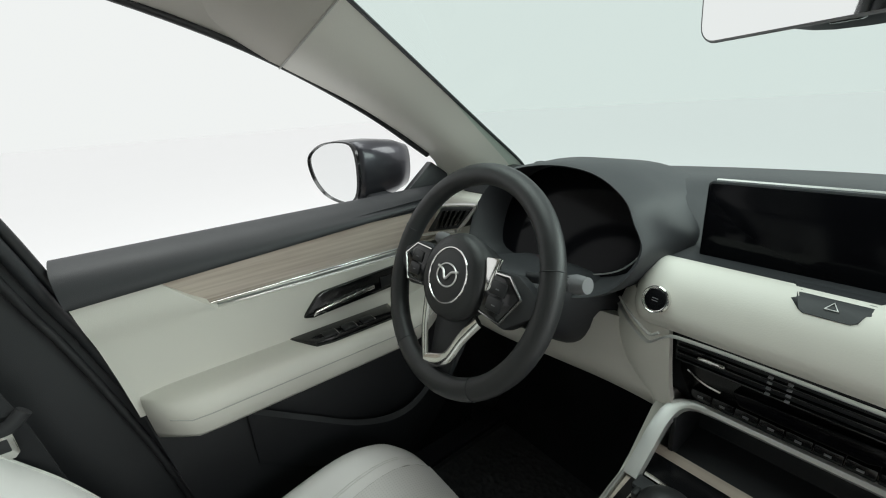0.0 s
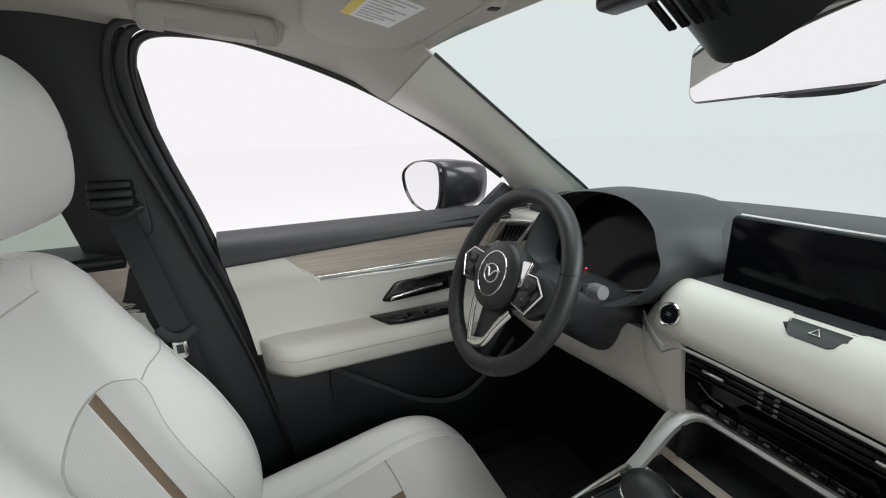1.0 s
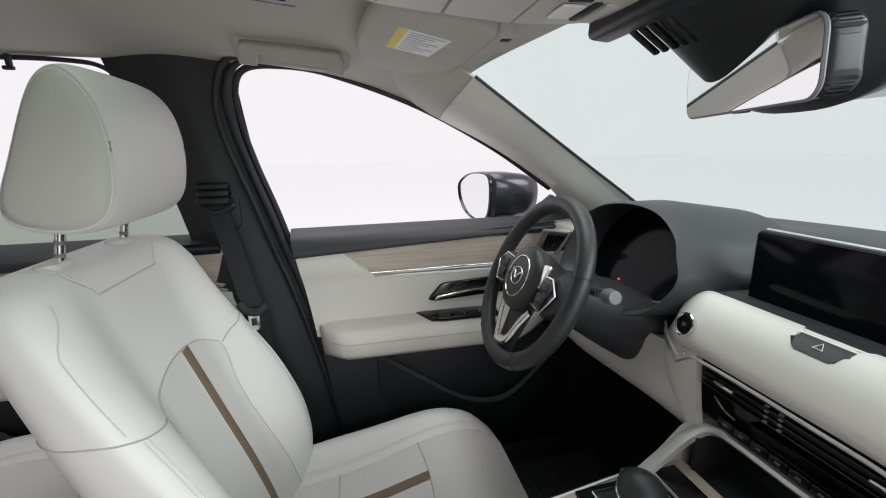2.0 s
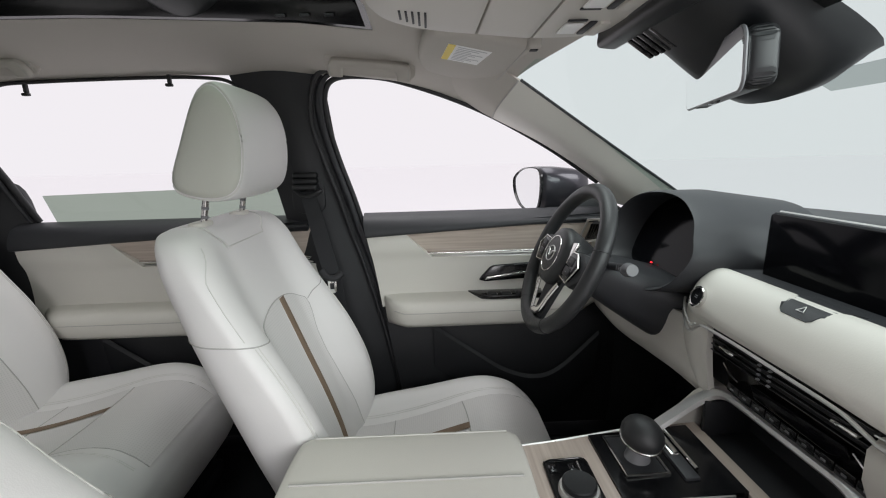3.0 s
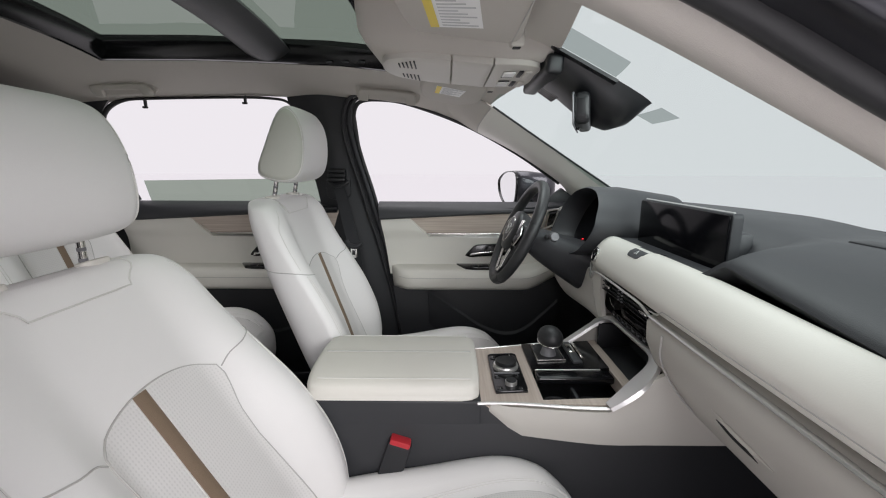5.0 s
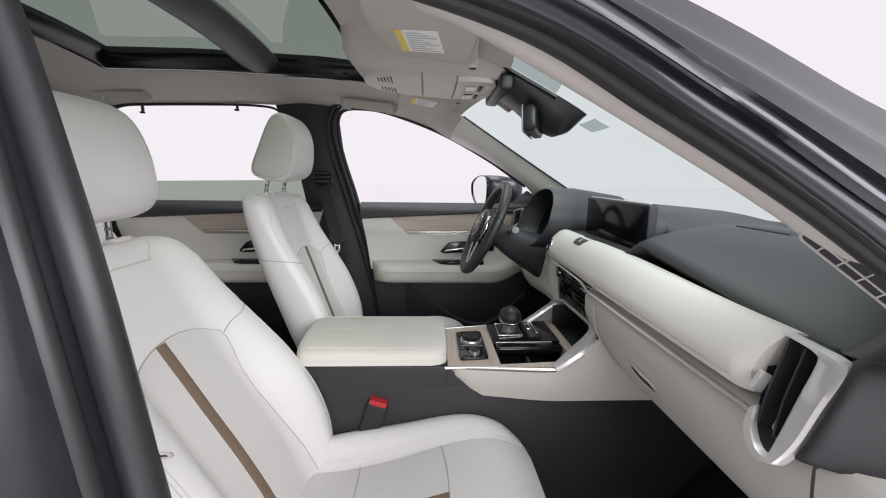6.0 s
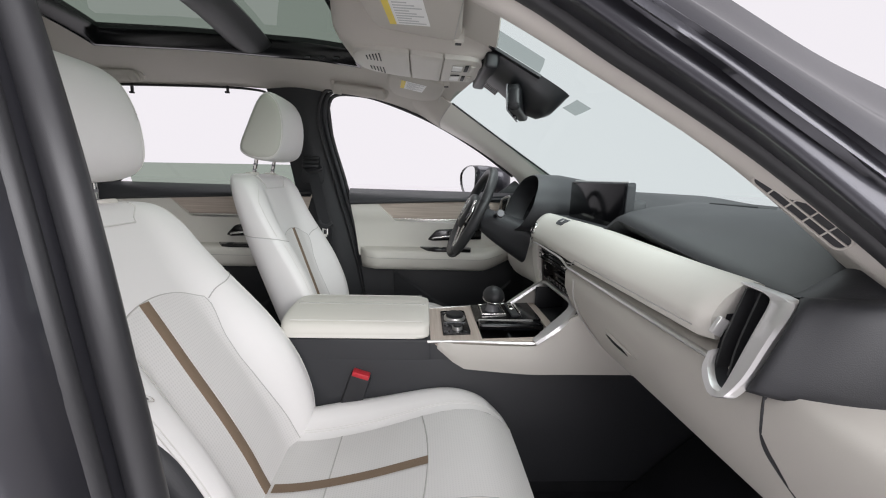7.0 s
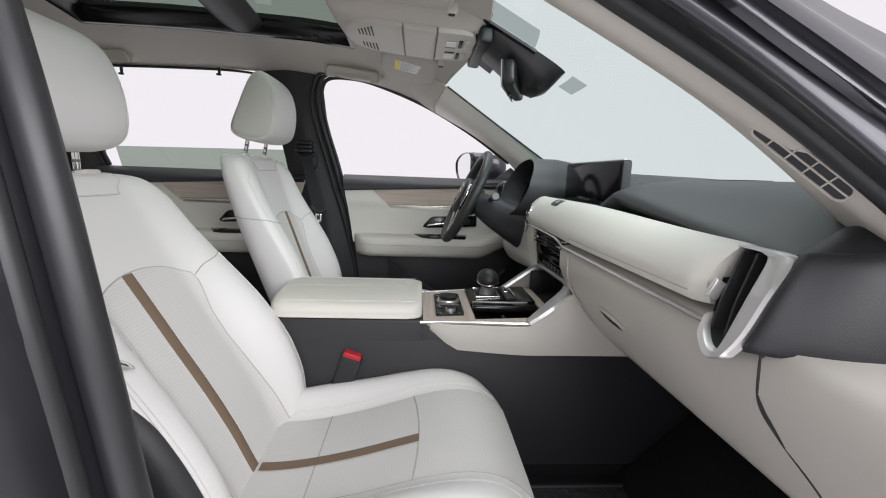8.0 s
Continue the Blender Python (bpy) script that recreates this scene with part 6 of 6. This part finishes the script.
def console_plate(name, outline, label):
    """A gently domed plate under the console, its outline given in plan."""
    cx, cy = OC, sum(p[1] for p in outline) / len(outline)
    rings = []
    for k, h in ((1.0, -0.004), (1.0, 0.0065), (0.993, 0.0080), (0.97, 0.0088), (0.7, 0.0088), (0.35, 0.0088), (0.03, 0.0088)):
        rings.append([(cx + (x - cx) * k, cy + (y - cy) * k, zo(cy + (y - cy) * k) - h - 0.003 * (1 - ((x - cx) * k / 0.13) ** 2)) for x, y in outline])
    return opart(name, loft(rings), HARD, label, smooth=35)


PW = 0.118
rear = smooth_line([(OC - PW, -0.198), (OC - PW + 0.001, -0.245), (OC - 0.106, -0.292), (OC - 0.078, -0.327), (OC - 0.035, -0.343), (OC, -0.346), (OC + 0.035, -0.343), (OC + 0.078, -0.327), (OC + 0.106, -0.292), (OC + PW - 0.001, -0.245), (OC + PW, -0.198)], 4)
rear += [(OC + a * PW, -0.198) for a in np.linspace(0.9, -0.9, 12)]
console_plate("grille_panel", rear, "cream plastic rear plate with louvres")
console_plate("holder_lid", rounded(OC - PW, OC + PW, -0.1945, -0.1145, 0.004), "cream plastic holder lid")
front_plate = [(OC - PW, -0.111), (OC + PW, -0.111)] + smooth_line([(OC + PW - 0.001, -0.07), (OC + 0.108, -0.035), (OC + 0.085, -0.016), (OC, -0.010), (OC - 0.085, -0.016), (OC - 0.108, -0.035), (OC - PW + 0.001, -0.07)], 3)
console_plate("switch_plate", front_plate, "cream plastic switch plate")
# louvres across both rear corners
for sx in (-1, 1):
    for k in range(5):
        y = -0.306 + 0.0085 * k
        x0, x1 = OC + sx * 0.030, OC + sx * (0.066 + 0.007 * k)
        opart("grille_slot", rbox((min(x0, x1), y - 0.0016, zo(y) - 0.0128), (max(x0, x1), y + 0.0016, zo(y) - 0.0085), 0.0008), TRIM)
# map lamps with their dark finger hollows
for sx in (-1, 1):
    xm = OC + sx * 0.052
    opart("lamp_lens", rbox((xm - 0.022, -0.088, 1.5405), (xm + 0.018, -0.062, 1.5440), 0.003), WHITEPAPER, "white map lamp lens")
    opart("finger_hollow", rbox((xm - 0.032, -0.056, 1.5420), (xm + 0.024, -0.046, 1.5455), 0.003), TRIM, "dark finger hollow")
    opart("switch", rbox((xm - 0.032, -0.043, 1.5400), (xm + 0.024, -0.028, 1.5455), 0.003), HARD, "cream lamp switch")
    opart("switch_gap", rbox((xm - sx * 0.030 - 0.003, -0.088, 1.5420), (xm - sx * 0.030 + 0.003, -0.062, 1.5440), 0.001), TRIM)


def sun_visor(sx):
    v = thing("sun_visor", "beige folded sun visor with a warning label", "sun visor", (sx * 0.38, -0.185, 1.568), "sun visors")
    base = Vector((sx * 0.38, -0.185, 1.568))
    low = lambda y: 1.572 - 0.128 * (y + 0.23)
    edge = smooth_line([(0.203, -0.225), (0.224, -0.268), (0.39, -0.288), (0.50, -0.280), (0.552, -0.255), (0.580, -0.205), (0.566, -0.160), (0.512, -0.116), (0.44, -0.100), (0.30, -0.088), (0.240, -0.086), (0.206, -0.108)], 4, True)
    c = np.array((0.37, -0.185))
    rings = []
    for k, h in ((0.92, 0.0), (0.975, 0.002), (1.0, 0.008), (1.0, 0.016), (0.97, 0.022)):
        rings.append([Vector((sx * (c[0] + (p[0] - c[0]) * k), c[1] + (p[1] - c[1]) * k, low(c[1] + (p[1] - c[1]) * k) + h)) - base for p in edge])
    board = part("board", loft(rings), LINER, v, "beige fabric visor board", smooth=50)

    def flat(outline, off, thick):
        return loft([[Vector((sx * x, y, low(y) - o)) - base for x, y in outline] for o in (off, off + thick)])

    corner = lambda u, w: (0.250 + 0.118 * u + 0.026 * w, -0.232 - 0.010 * u + (0.082 - 0.006 * u) * w)
    quad = lambda u0, u1, w0, w1: [corner(u0, w0), corner(u1, w0), corner(u1, w1), corner(u0, w1)]
    part("label_sheet", flat(quad(0, 1, 0, 1), 0.0003, 0.0006), WHITEPAPER, board, "white warning label", smooth=0)
    part("label_head", flat(quad(0, 1, 0, 0.17), 0.0010, 0.0004), YELLOW, board, "yellow label edge", smooth=0)
    for k in range(9):
        part("text_bar", flat(quad(0.07 + 0.10 * k, 0.11 + 0.10 * k, 0.24, 0.92 - 0.16 * (k % 3)), 0.0010, 0.0003), INK, board, smooth=0)
    part("pivot_clip", rbox((-0.012, -0.012, -0.010), (0.012, 0.012, 0.024), 0.005, 3, pose(sx * 0.214 - base.x, -0.088 - base.y, 1.560 - base.z)), LINER, v, "beige visor clip")
    part("pivot_hole", rbox((-0.006, -0.007, -0.012), (0.006, 0.007, -0.009), 0.002, 2, pose(sx * 0.214 - base.x, -0.088 - base.y, 1.560 - base.z)), TRIM, v)
    part("hinge_seam", tube([Vector((sx * x, -0.098 - 0.03 * max(0, x - 0.45), low(-0.098) - 0.0002)) - base for x in np.linspace(0.225, 0.53, 12)], 0.0011, 5), GROOVE, v)
    return v


sun_visor(-1)
sun_visor(1)


def grab_handle(at_point, slope):
    """A folded handle: base plate on the headliner, U-shaped grip with its opening towards the window."""
    g = thing("grab_handle", "folded beige grab handle on the roof rail", "grab handle", at_point, "grab handles")
    down, along = Vector((0.72, slope, -0.69)).normalized(), Vector((0, 1, slope)).normalized()
    inboard = down.cross(along).normalized()
    m = Matrix((down, along, inboard)).transposed().to_4x4()
    h, w = 0.104, 0.024
    part("base_plate", prism(rounded(-h - 0.010, h + 0.010, -w - 0.003, w + 0.005, 0.014), "x", -0.030, 0.002, 0.003, 2, m), LINER, g, "beige handle base plate")
    u = smooth_line([(-h, -w), (-h - 0.001, 0.0), (-h + 0.006, w - 0.005), (-h + 0.020, w), (0.0, w + 0.001), (h - 0.020, w), (h - 0.006, w - 0.005), (h + 0.001, 0.0), (h, -w)], 3)
    u += smooth_line([(h - 0.034, -w), (h - 0.035, -0.012), (h - 0.038, 0.000), (h - 0.046, 0.004), (0.0, 0.005), (-h + 0.046, 0.004), (-h + 0.038, 0.000), (-h + 0.035, -0.012), (-h + 0.034, -w)], 3)
    grip = part("grip", prism(u, "x", 0.001, 0.019, 0.004, 2, m), LINER, g, "beige moulded grip", smooth=50)
    for sy in (-1, 1):
        part("hinge_gap", tube([m @ Vector((0.0192, sy * (h - 0.005), z)) for z in (-w + 0.005, -0.005, w - 0.010)], 0.0009, 5), GROOVE, grip)
    return g


grab_handle((-0.590, -0.416, 1.602), -0.092)
grab_handle((-0.594, -1.370, 1.622), 0.02)

# tweeter grille in the passenger-side pillar: a raised housing with ten slots in two columns
gr = thing("pillar_grille", "black slotted grille set in the cream pillar", "grille", (0.755, 0.235, 1.24))
org = Vector((0.755, 0.235, 1.24))
GRILLE_TOP, GRILLE_END = Vector((0.7440, 0.1910, 1.2765)), Vector((0.7835, 0.2625, 1.2086))
along_g = (GRILLE_END - GRILLE_TOP).normalized()
face_g = Vector((0.55, -0.72, -0.42))
face_g = (face_g - along_g * face_g.dot(along_g)).normalized()
across_g = along_g.cross(face_g)
length_g = (GRILLE_END - GRILLE_TOP).length
MG = Matrix((along_g, across_g, face_g)).transposed().to_4x4()
MG.translation = GRILLE_TOP - org
GW = 0.0092
part("housing", prism(rounded(-0.003, length_g + 0.003, -GW - 0.0022, GW + 0.0022, 0.009), "z", -0.020, -0.0014, 0.0012, 2, MG), LINER, gr, "cream housing of the grille")
part("backing", prism(rounded(-0.001, length_g + 0.001, -GW, GW, 0.008), "z", -0.008, -0.0012, 0.0005, 1, MG), TRIM, gr, "black grille backing")
part("surround", tube([MG @ Vector((x, y, -0.001)) for x, y in rounded(-0.001, length_g + 0.001, -GW, GW, 0.008)], 0.0013, 6, closed=True), LINER, gr, "cream grille surround")
for k in range(1, 5):
    part("rib", rbox((length_g * k / 5 - 0.0009, -GW, -0.003), (length_g * k / 5 + 0.0009, GW, -0.0002), 0.0004, 1, MG), LINER, gr)
part("spine", rbox((0, -0.001, -0.003), (length_g, 0.001, 0.0002), 0.0004, 1, MG), LINER, gr)
